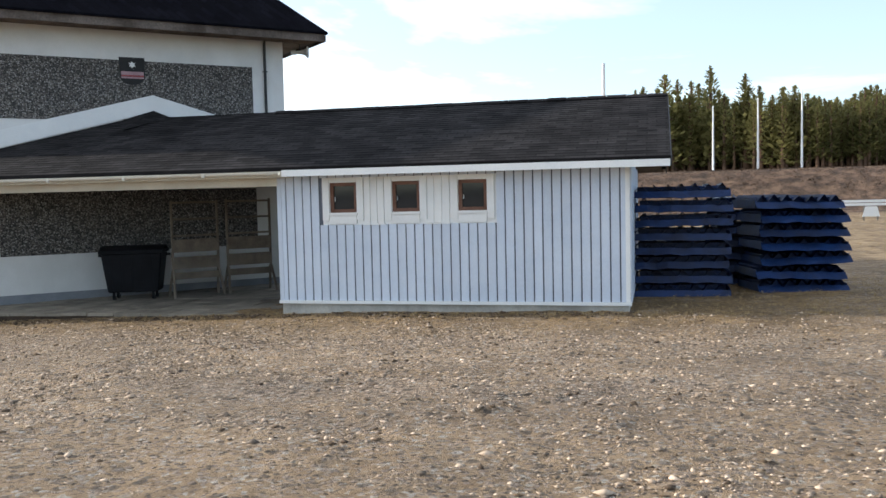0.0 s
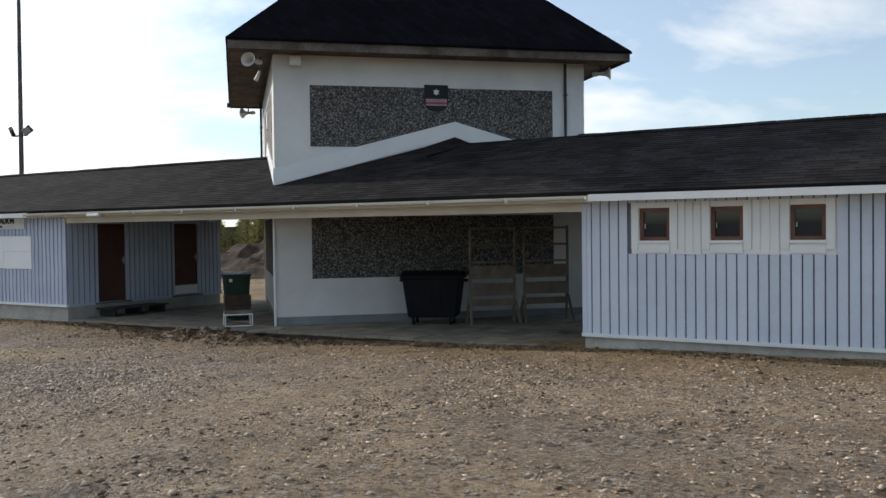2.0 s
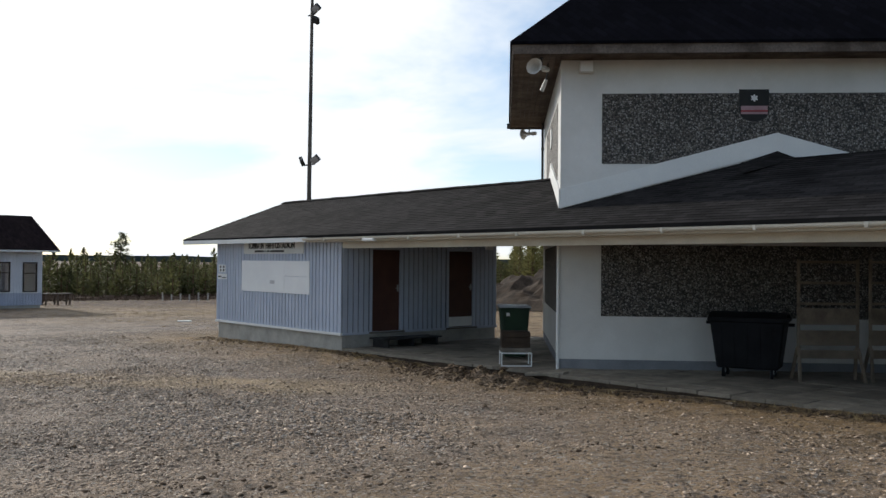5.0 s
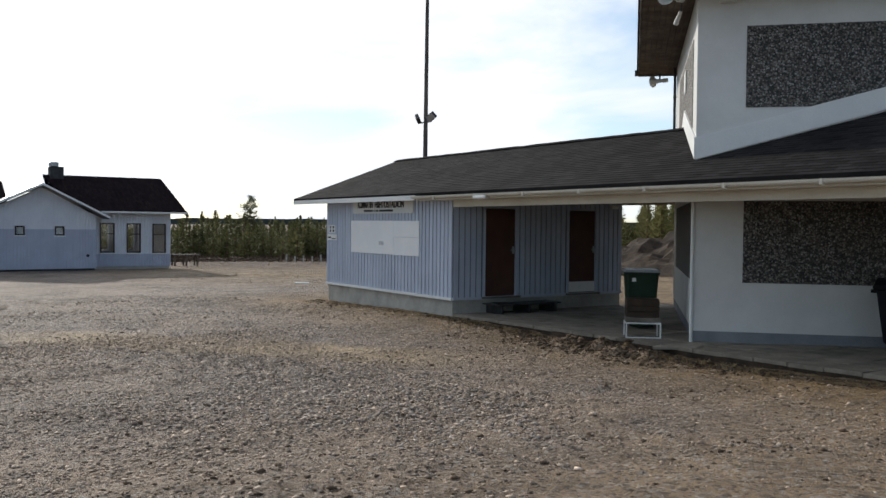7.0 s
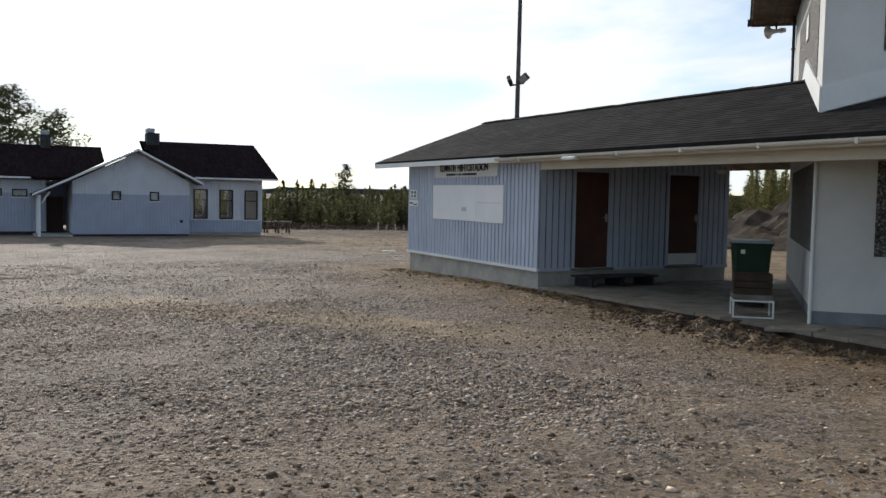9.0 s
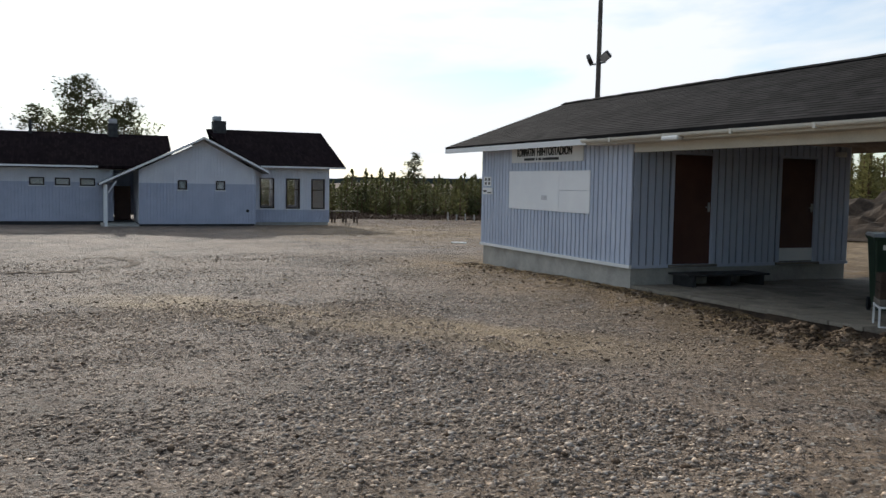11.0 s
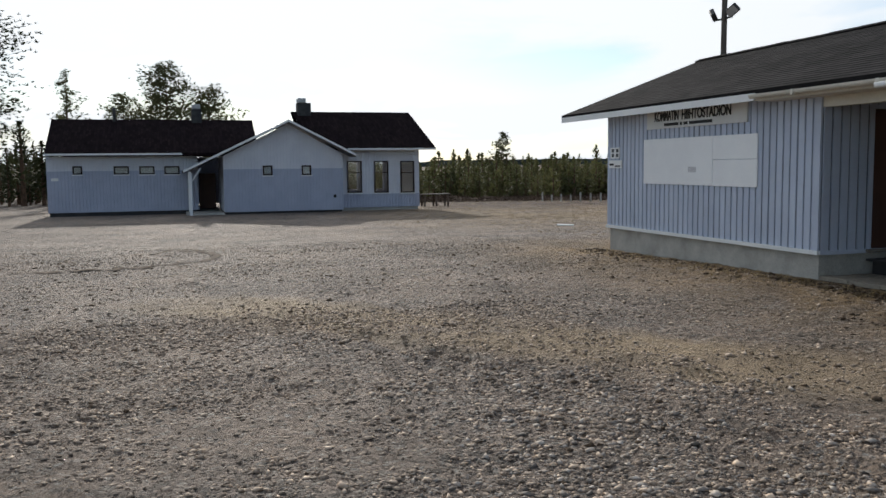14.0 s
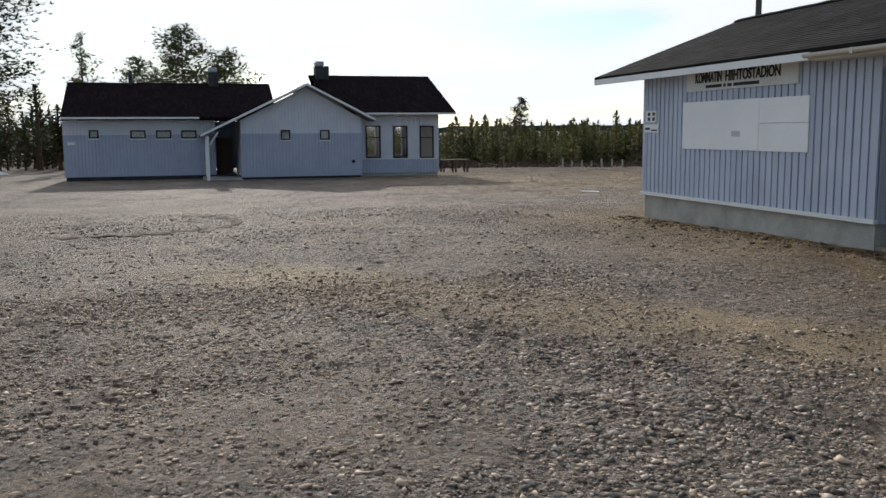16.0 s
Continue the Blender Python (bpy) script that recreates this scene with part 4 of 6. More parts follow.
def low_roof():
    r = thing("low_roof", Matrix(), "long low gable roof of charcoal felt shingles", "roof")
    slope = (RIDGE_Z - ROOF_Z) / (RIDGE_Y - ROOF_Y)
    ry1 = 2 * RIDGE_Y - ROOF_Y
    t = 0.06
    courses = 27
    front = []
    for k in range(courses):
        for f, up in ((k / courses, 0.005), ((k + 1) / courses, 0.0)):
            front.append((ROOF_Y + (RIDGE_Y - ROOF_Y) * f, ROOF_Z + (RIDGE_Z - ROOF_Z) * f + up))
    prof = front + [(RIDGE_Y, RIDGE_Z + 0.02), (ry1, ROOF_Z), (ry1, ROOF_Z - t), (RIDGE_Y, RIDGE_Z - t), (ROOF_Y, ROOF_Z - t)]
    # outline in (y, z), drawn out along x
    out = Matrix(((0, 1, 0, RX0), (1, 0, 0, 0), (0, 0, 1, 0), (0, 0, 0, 1)))
    part("shingles", prism(fresh(), prof, RX1 - RX0, out), felt, r, "charcoal felt shingle covering")
    for k in range(73):
        x0 = RX0 + 0.4 * k
        if -7.9 < x0 < -1.6:
            continue
        cap = [(RIDGE_Y - 0.14, RIDGE_Z - 0.022), (RIDGE_Y, RIDGE_Z + 0.034), (RIDGE_Y + 0.14, RIDGE_Z - 0.022), (RIDGE_Y + 0.14, RIDGE_Z - 0.04), (RIDGE_Y - 0.14, RIDGE_Z - 0.04)]
        part("ridge_shingle", prism(fresh(), cap, 0.385, Matrix(((0, 1, 0, x0), (1, 0, 0, 0), (0, 0, 1, random.uniform(0.0, 0.012)), (0, 0, 0, 1)))), felt, r)
    # ceiling under the rafters
    d = 0.13
    ceil = [(ROOF_Y + 0.1, ROOF_Z - t - 0.004), (RIDGE_Y, RIDGE_Z - t - 0.004 - 0.04), (ry1 - 0.1, ROOF_Z - t - 0.004), (ry1 - 0.1, ROOF_Z - d), (RIDGE_Y, RIDGE_Z - d - 0.04), (ROOF_Y + 0.1, ROOF_Z - d)]
    out2 = Matrix(((0, 1, 0, RX0 + 0.1), (1, 0, 0, 0), (0, 0, 1, 0), (0, 0, 0, 1)))
    part("ceiling_boards", prism(fresh(), ceil, RX1 - RX0 - 0.2, out2), brown_wood, r, "brown boarded underside")
    for x0, x1 in ((RX0 + 0.02, -15.15), (0.27, RX1 - 0.01)):
        part("fascia", box(fresh(), x0, x1, ROOF_Y - 0.012, ROOF_Y + 0.02, ROOF_Z - 0.165, ROOF_Z - t + 0.012), white, r, "white fascia board")
        part("soffit", box(fresh(), x0 + 0.02, x1 - 0.03, ROOF_Y + 0.022, -0.03, EAVE + 0.045, EAVE + 0.06), white, r)
    part("fascia", box(fresh(), -15.15, 0.27, ROOF_Y + 0.015, ROOF_Y + 0.04, ROOF_Z - 0.17, ROOF_Z - t - 0.004), cream, r)
    part("soffit", box(fresh(), -15.15, 0.25, ROOF_Y + 0.042, -0.002, EAVE - 0.005, EAVE + 0.012), cream, r)
    # barge boards on the gable ends
    for x in (RX0 - 0.02, RX1 - 0.005):
        for a, b in (((ROOF_Y, ROOF_Z), (RIDGE_Y, RIDGE_Z)), ((ry1, ROOF_Z), (RIDGE_Y, RIDGE_Z))):
            pr = [(a[0], a[1] - 0.16), (b[0], b[1] - 0.16), (b[0], b[1] - 0.012), (a[0], a[1] - 0.012)]
            part("barge_board", prism(fresh(), pr, 0.024, Matrix(((0, 1, 0, x), (1, 0, 0, 0), (0, 0, 1, 0), (0, 0, 0, 1)))), dark_steel, r, "dark barge board")
    # gutter in lengths with joint sleeves
    gutter = fresh()
    prev = None
    n = 9
    for x in (-15.18, 0.24):
        ring = []
        for k in range(n):
            a = math.pi * k / (n - 1)
            ring.append(gutter.verts.new((x, ROOF_Y - 0.055 - 0.06 * math.cos(a), ROOF_Z - 0.075 - 0.065 * math.sin(a))))
        for k in range(n - 1, -1, -1):
            a = math.pi * k / (n - 1)
            ring.append(gutter.verts.new((x, ROOF_Y - 0.055 - 0.054 * math.cos(a), ROOF_Z - 0.075 - 0.058 * math.sin(a))))
        if prev:
            for k in range(len(ring)):
                j = (k + 1) % len(ring)
                gutter.faces.new((prev[k], prev[j], ring[j], ring[k]))
        gutter.faces.new(ring)
        prev = ring
    gut = part("gutter", gutter, cream, r, "cream sheet-metal gutter")
    for x in np.arange(-14.2, 0.2, 1.62):
        part("gutter_joint", box(fresh(), x, x + 0.05, ROOF_Y - 0.119, ROOF_Y + 0.008, ROOF_Z - 0.152, ROOF_Z - 0.07), cream, gut)
    # beam over the open passage, with rafter ends above it
    part("beam", box(fresh(), KX1 + 0.002, -0.002, 0.0, 0.12, 2.375, 2.60), cream, r, "cream painted beam over the open porch")
    for k in range(20):
        x = -13.6 + k * 0.7
        w = 0.16
        part("rafter", prism(fresh(), [(w, 2.49), (3.0, 2.49 + slope * (3.0 - w)), (3.0, 2.63 + slope * (3.0 - w)), (w, 2.63)], 0.05,
             Matrix(((0, 1, 0, x), (1, 0, 0, 0), (0, 0, 1, 0.1), (0, 0, 0, 1)))), brown_wood, r)
    # small raised saddle against the tower wall
    bm = fresh()
    m = TOWER
    p = [m @ Vector(v) for v in ((4.19, -0.035, 4.27), (3.4, -0.035, 4.0), (4.9, -0.035, 4.0))]
    q = [Vector((p[0].x + 0.62, RIDGE_Y + 0.05, RIDGE_Z + 0.005)), Vector((p[0].x + 0.1, 2.2, 3.72)), Vector((p[0].x + 0.9, 3.8, 3.85))]
    v = [bm.verts.new(x) for x in p + q]
    for f in ((0, 3, 4), (0, 4, 1), (0, 2, 5), (0, 5, 3), (1, 4, 3, 5, 2), (0, 1, 2)):
        bm.faces.new([v[k] for k in f])
    part("saddle", bm, felt, r, "small raised felt saddle")
    return r


low_roof()
fixture = thing("porch_lamp", pose(-12.4, ROOF_Y - 0.06, 2.555), "white lamp housing under the gutter", "lamp")
part("housing", box(fresh(), -0.22, 0.22, -0.07, 0.07, -0.045, 0.03), white, fixture, bevel=0.02)
part("clip", box(fresh(), -0.03, 0.03, -0.02, 0.05, 0.03, 0.06), dark_steel, fixture)


door_lamp = thing("bulkhead_lamp", pose(KX1 + 0.03, KD - 0.35, 2.47), "small white bulkhead lamp high on the kiosk wall", "lamp")
part("housing", box(fresh(), 0.0, 0.09, -0.13, 0.13, -0.05, 0.05), white, door_lamp, bevel=0.015)
part("base_plate", box(fresh(), -0.012, 0.0, -0.09, 0.09, -0.04, 0.04), dark_steel, door_lamp)


# ---- paving under the open porch ----
def porch_level(x):
    return -0.095 + (x + 14.15) / 14.15 * 0.115


def inside_tower(x, y, grow=0.05):
    p = TOWER.inverted() @ Vector((x, y, 0))
    return -grow < p.x < TW + grow and -grow < p.y < TD + grow


def paving():
    bed = fresh()
    v = [bed.verts.new(p) for p in ((KX1 + 0.0, 0.03, porch_level(KX1) - 0.03), (0.0, 0.03, porch_level(0) - 0.03), (0.0, 7.0, porch_level(0) - 0.03), (KX1, 7.0, porch_level(KX1) - 0.03),
                                    (KX1, 0.03, -0.7), (0.0, 0.03, -0.7), (0.0, 7.0, -0.7), (KX1, 7.0, -0.7))]
    for f in ((0, 1, 2, 3), (4, 7, 6, 5), (0, 4, 5, 1), (1, 5, 6, 2), (2, 6, 7, 3), (3, 7, 4, 0)):
        bed.faces.new([v[k] for k in f])
    base = tagged(new("pavement", finish(bed, "pavement", dark_soil)), "grey concrete slab paving under the open porch", "paving", kind="structure")
    nx, w = 24, 14.15 / 24
    slab = finish(box(fresh(), -w / 2 + 0.008, w / 2 - 0.008, -0.286, 0.286, -0.06, 0.0), "slab", slab_mat)
    rng = random.Random(4)
    for j in range(11):
        for k in range(nx):
            x, y = KX1 + (k + 0.5) * w, 0.30 + j * 0.594
            corners = [(x + a * w / 2, y + b * 0.29) for a in (-1, 1) for b in (-1, 1)]
            if all(inside_tower(*c, grow=-0.1) for c in corners):
                continue
            ob = new("slab", slab)
            ob.parent = base
            ob.matrix_basis = pose(x, y, porch_level(x) + rng.uniform(-0.006, 0.008), rng.uniform(-0.8, 0.8), rng.uniform(-0.8, 0.8) - 0.46, rng.uniform(-1.2, 1.2))
    return base


paving()
loose = thing("loose_slab", pose(-7.42, -0.02, -0.04, 4, -4, 24), "broken concrete slab lying loose by the corner", "slab")
part("piece", prism(fresh(), [(-0.4, 0.0), (0.36, 0.02), (0.42, 0.2), (0.1, 0.34), (-0.3, 0.26)], 0.06, pose(0, 0, 0, -90, 0, 0)), slab_mat, loose, bevel=0.008)


# ---- things in the porch ----
def tapered(bm, w0, d0, w1, d1, z0, z1, y_shift=0.0):
    lo = [bm.verts.new((sx * w0 / 2, sy * d0 / 2, z0)) for sx, sy in ((-1, -1), (1, -1), (1, 1), (-1, 1))]
    hi = [bm.verts.new((sx * w1 / 2, sy * d1 / 2 + y_shift, z1)) for sx, sy in ((-1, -1), (1, -1), (1, 1), (-1, 1))]
    bm.faces.new(lo[::-1])
    bm.faces.new(hi)
    for k in range(4):
        j = (k + 1) % 4
        bm.faces.new((lo[k], lo[j], hi[j], hi[k]))
    return bm


def wheel(parent, x, y, r=0.09):
    w = part("wheel", tube(fresh(), (x - 0.025, y, r), (x + 0.025, y, r), r, sides=18), black_plastic, parent)
    part("fork", box(fresh(), x - 0.035, x + 0.035, y - 0.02, y + 0.02, r, r + 0.1), steel, parent)
    return w


def waste_container():
    c = thing("waste_container", pose(-4.60, 2.46, porch_level(-4.6), 0, 0, 21), "large black four-wheeled waste container against the tower", "waste container")
    part("body", tapered(fresh(), 1.08, 0.58, 1.30, 0.74, 0.17, 1.04), black_plastic, c, bevel=0.03)
    part("rim", box(fresh(), -0.69, 0.69, -0.40, 0.40, 1.03, 1.09), black_plastic, c, bevel=0.015)
    lid = fresh()
    prev = None
    for k in range(9):
        y = -0.4 + 0.8 * k / 8
        z = 1.10 + 0.10 * math.sin(math.pi * k / 8)
        ring = [lid.verts.new((x, y, zz)) for x, zz in ((-0.67, z), (0.67, z), (0.67, z - 0.03), (-0.67, z - 0.03))]
        if prev:
            for a in range(4):
                lid.faces.new((prev[a], prev[(a + 1) % 4], ring[(a + 1) % 4], ring[a]))
        else:
            lid.faces.new(ring)
        prev = ring
    lid.faces.new(prev[::-1])
    part("lid", lid, black_plastic, c, "domed black lid, closed")
    for x in (-0.73, 0.73):
        part("lifting_peg", tube(fresh(), (x - 0.05, 0, 0.98), (x + 0.05, 0, 0.98), 0.03, sides=12), black_plastic, c)
    for k in range(5):
        x = -0.44 + 0.22 * k
        part("rib", prism(fresh(), [(-0.012, 0.24), (0.012, 0.24), (0.012, 0.98), (-0.012, 0.98)], 0.02, pose(x, -0.372, 0) @ Matrix.Shear("XZ", 4, (0, 0)) @ pose(0, 0.088, 0, 5.2, 0, 0)), black_plastic, c)
    for x in (-0.42, 0.42):
        for y in (-0.2, 0.2):
            wheel(c, x, y)


waste_container()


rack_wood = surface("dusty grey-brown rack timber", (0.15, 0.118, 0.09), (0.24, 0.195, 0.15), 0.25, 0.8, 0.3, 60, each=0.12, speckle=0.15)


def drying_rack():
    """An upright timber frame on splayed feet with six cross slats."""
    r = thing("timber_rack", Matrix(), "tall bare timber rack with horizontal slats by the tower wall", "rack", "racks in the porch")
    for x in (-0.52, 0.52):
        part("post", box(fresh(), x - 0.024, x + 0.024, -0.024, 0.024, 0.45, 2.16), rack_wood, r, bevel=0.003)
        for y in (-1, 1):
            part("foot", prism(fresh(), [(-0.024, 0.0), (0.024, 0.0), (0.024, 0.62), (-0.024, 0.62)], 0.045, pose(x + (0.05 if x > 0 else -0.05), y * 0.22 - 0.022, 0, y * 17, (5 if x < 0 else -5), 0)), rack_wood, r)
    for z, w in ((2.09, 0.045), (1.72, 0.045), (1.35, 0.045), (1.0, 0.29), (0.63, 0.27), (0.40, 0.15)):
        part("slat", box(fresh(), -0.53, 0.53, -0.046, -0.026, z, z + w), rack_wood, r)
    part("brace", box(fresh(), -0.53, 0.53, -0.05, 0.05, 0.5, 0.53), rack_wood, r)
    return r


rack = drying_rack()
rack.matrix_basis = pose(-3.38, 2.98, porch_level(-3.3), 0, 0, 47)
copy_thing(rack, pose(-2.52, 3.92, porch_level(-2.5), 0, 0, 46))


def plank_heap():
    h = thing("plank_heap", pose(-0.75, 2.2, porch_level(-0.75), 0, 0, 12), "low heap of old weathered planks by the shed wall", "planks")
    rng = random.Random(3)
    for k in range(7):
        part("plank", box(fresh(), -0.55, 0.5, -0.06, 0.06, 0.0, 0.028, pose(rng.uniform(-0.1, 0.1), (k % 4 - 1.5) * 0.16, 0.002 + 0.034 * (k // 4) , 0, 0, rng.uniform(-9, 9) if k < 4 else rng.uniform(10, 35))), grey_wood, h)


plank_heap()


def wheelie_bin():
    b = thing("wheelie_bin", pose(-9.75, 1.55, porch_level(-9.7), 0, 0, 50), "dark green two-wheeled waste bin, lid closed", "waste bin")
    part("body", tapered(fresh(), 0.48, 0.54, 0.62, 0.74, 0.06, 1.11), green_plastic, b, bevel=0.025)
    part("rim", box(fresh(), -0.33, 0.33, -0.39, 0.39, 1.09, 1.13), green_plastic, b, bevel=0.01)
    part("lid", tapered(fresh(), 0.70, 0.82, 0.64, 0.74, 1.132, 1.18, 0.0), surface("pale worn bin lid", (0.3, 0.32, 0.34), (0.44, 0.46, 0.49), 0.2, 0.4, 0.1, 50), b, "pale worn lid", bevel=0.012)
    part("handle", tube(fresh(), (-0.22, 0.43, 1.08), (0.22, 0.43, 1.08), 0.018, sides=10), green_plastic, b)
    for x in (-0.26, 0.26):
        part("wheel", tube(fresh(), (x - 0.025, 0.27, 0.1), (x + 0.025, 0.27, 0.1), 0.1, sides=18), black_plastic, b)
    part("sticker", box(fresh(), -0.2, -0.13, -0.372, -0.36, 0.95, 1.02, pose(0, 0.005, 0)), sign_grey, b)


wheelie_bin()


crate_wood = surface("dark stained crate boards", (0.028, 0.018, 0.012), (0.06, 0.04, 0.026), 0.3, 0.7, 0.3, 60)


def step_stool():
    """A low white-edged steel frame with a board on it and a brown box behind."""
    st = thing("frame_stand", pose(-8.5, 0.34, porch_level(-8.5), 0, 0, 50), "low white-framed stand with a grey board top", "stand")
    for x in (-0.31, 0.29):
        part("upright", box(fresh(), x, x + 0.025, -0.012, 0.012, 0.0, 0.285), white, st)
        part("upright", box(fresh(), x, x + 0.025, 0.45, 0.474, 0.0, 0.285), white, st)
        part("side_rail", box(fresh(), x, x + 0.025, 0.012, 0.45, 0.255, 0.28), white, st)
    for z in (0.0, 0.258):
        part("rail", box(fresh(), -0.285, 0.29, -0.012, 0.012, z + 0.002, z + 0.027), white, st)
    part("top_board", box(fresh(), -0.3, 0.3, 0.02, 0.5, 0.29, 0.37), grey_wood, st)
    cr = thing("brown_crate", pose(-8.5, 0.34, porch_level(-8.5), 0, 0, 50) @ pose(0, 0.27, 0.372), "dark brown wooden crate standing on the frame", "crate")
    for z in (0.0, 0.105, 0.21):
        part("slat", box(fresh(), -0.29, 0.29, -0.2, -0.18, z + 0.004, z + 0.098), crate_wood, cr)
        part("slat", box(fresh(), -0.29, 0.29, 0.18, 0.2, z + 0.004, z + 0.098), crate_wood, cr)
        for x in (-0.29, 0.27):
            part("slat", box(fresh(), x, x + 0.02, -0.179, 0.179, z + 0.004, z + 0.098), crate_wood, cr)
    part("lid", box(fresh(), -0.285, 0.285, -0.19, 0.19, 0.312, 0.33), crate_wood, cr)


step_stool()


def door_step():
    d = thing("door_step", pose(KX1 + 0.05, 1.75, porch_level(KX1)), "dark wooden step in front of the kiosk door", "step")
    for k in range(5):
        part("tread", box(fresh(), 0.02 + k * 0.125, 0.135 + k * 0.125, -0.95, 0.95, 0.2, 0.232), dark_steel, d)
    for y in (-0.8, 0.0, 0.8):
        part("bearer", box(fresh(), 0.02, 0.62, y - 0.03, y + 0.03, 0.0, 0.2), dark_steel, d)


door_step()


# ---- blue sheets stacked beside the shed ----
def sheet_mesh(w, d, seed, lip):
    """A pleated tray: folds running front to back over a core, with a flat lip along the front that leans out at its foot."""
    rng = random.Random(seed)
    bm = fresh()
    n = 14
    rows = []
    for y in (-0.03, d):
        rows.append([bm.verts.new((-w / 2 + w * k / n + rng.uniform(-0.012, 0.012), y + rng.uniform(-0.03, 0.03), 0.125 + (0.135 if k % 2 else 0.0) + rng.uniform(-0.015, 0.015))) for k in range(n + 1)])
    for k in range(n):
        bm.faces.new((rows[0][k], rows[0][k + 1], rows[1][k + 1], rows[1][k]))
    bmesh.ops.solidify(bm, geom=bm.faces[:], thickness=0.008)
    cuts = 8
    top, foot = [], []
    for k in range(cuts + 1):
        x = -w / 2 - 0.03 + (w + 0.06) * k / cuts
        sag = 0.012 * math.sin(2.5 * k + seed) + rng.uniform(-0.008, 0.008)
        top.append((x, -0.03 + rng.uniform(-0.008, 0.008), 0.128 + sag * 0.6))
        foot.append((x, -0.03 - lip + rng.uniform(-0.015, 0.015), 0.004 + sag))
    for a, b, c, e in zip(top, top[1:], foot[1:], foot):
        v = [bm.verts.new(p) for p in (a, b, c, e)] + [bm.verts.new((p[0], p[1] + 0.012, p[2] - 0.004)) for p in (a, b, c, e)]
        for f in ((0, 1, 2, 3), (7, 6, 5, 4), (0, 4, 5, 1), (1, 5, 6, 2), (2, 6, 7, 3), (3, 7, 4, 0)):
            bm.faces.new([v[q] for q in f])
    for side in (-1, 1):
        x = side * w / 2
        box(bm, min(x, x + side * 0.014), max(x, x + side * 0.014), -0.02, d, 0.02, 0.17)
    box(bm, -w / 2 + 0.05, w / 2 - 0.05, 0.13, d - 0.04, 0.0, 0.215)
    return finish(bm, "sheet", blue_sheet)


def sheet_stack(m, count, w, d, label, seed, lip=0.05, wild=1.0):
    s = thing("sheet_stack", m, label, "sheet stack", "blue sheet stacks by the shed")
    part("pallet", box(box(fresh(), -w / 2, w / 2, 0.05, d, 0.0, 0.04), -w / 2, w / 2, 0.3, 0.4, 0.04, 0.1), grey_wood, s)
    rng = random.Random(seed)
    meshes = [sheet_mesh(w, d, seed + k, lip) for k in range(4)]
    for k in range(count):
        ob = new("sheet", meshes[k % 4])
        ob.parent = s
        ob.matrix_basis = pose(rng.uniform(-0.05, 0.05) * wild, rng.uniform(-0.05, 0.05), 0.1 + k * 0.268, rng.uniform(-0.8, 0.6), rng.uniform(-0.9, 0.9) * wild, rng.uniform(-1.6, 1.6) * wild)
    return s


sheet_stack(pose(7.2, 2.15, 0.02), 8, 1.72, 1.2, "tall stack of blue pleated sheets beside the shed", 10)
sheet_stack(pose(9.45, 2.95, 0.03, 0, 0, 14), 7, 1.66, 1.2, "leaning stack of brighter blue pleated sheets", 30, 0.13, 1.7)
sheet_stack(pose(8.5, 4.3, 0.03, 0, 0, -6), 7, 1.5, 1.2, "stack of blue pleated sheets behind the others", 50)


# ---- masts and poles ----
def light_mast():
    m = thing("floodlight_mast", pose(-28.85, 8.4, -0.75, 0, 0.5, 0), "tall dark wooden mast with floodlights at two heights", "light mast")
    part("pole", tube(fresh(), (0, 0, 0), (0, 0, 14.3), 0.115, 0.065, 14), mast_wood, m, "tarred wooden pole")
    for z, spread in ((7.05, 0.42), (13.6, 0.28)):
        part("crossarm", box(fresh(), -spread, spread, -0.03, 0.03, z - 0.05, z), dark_steel, m)
        for sx in (-1, 1):
            if z > 10 and sx < 0:
                continue
            head = fresh()
            lay = pose(sx * (spread + 0.1), -0.05, z + 0.16, 30, -sx * 32, sx * 20)
            box(head, -0.2, 0.2, -0.09, 0.07, -0.15, 0.15, lay)
            lamp = part("floodlight", head, dark_steel, m, "dark floodlight head", bevel=0.02)
            part("lens", box(fresh(), -0.17, 0.17, -0.1, -0.092, -0.12, 0.12, lay), steel, lamp)
            if z > 10:
                lay = pose(sx * (spread + 0.1), -0.05, z - 0.34, 35, sx * 24, sx * 20)
                lamp = part("floodlight", box(fresh(), -0.18, 0.18, -0.09, 0.07, -0.15, 0.15, lay), dark_steel, m, "dark floodlight head", bevel=0.02)
                part("bracket", box(fresh(), 0.0, spread, -0.02, 0.02, z - 0.36, z - 0.32), dark_steel, m)
    return m


light_mast()


def flagpole(x, y, top, base):
    p = thing("flagpole", pose(x, y, base), "white flagpole on the earth bank", "flagpole", "flagpoles on the bank")
    h = top - base
    part("pole", tube(fresh(), (0, 0, -0.3), (0, 0, h), 0.11, 0.06, 12), pole_white, p)
    part("ball", tube(fresh(), (0, 0, h), (0, 0, h + 0.12), 0.08, 0.03, 12), pole_white, p)
    return p


for x, top in ((11.75, 9.35), (15.55, 9.9), (19.2, 10.35)):
    flagpole(x, 68.0, top, float(ground_height(x, 68.0)))
mast2 = thing("thin_mast", pose(4.2, 31.0, 0.1), "thin pale mast behind the shed", "mast")
part("pole", tube(fresh(), (0, 0, -0.2), (0, 0, 8.5), 0.1, 0.08, 10), pole_white, mast2)


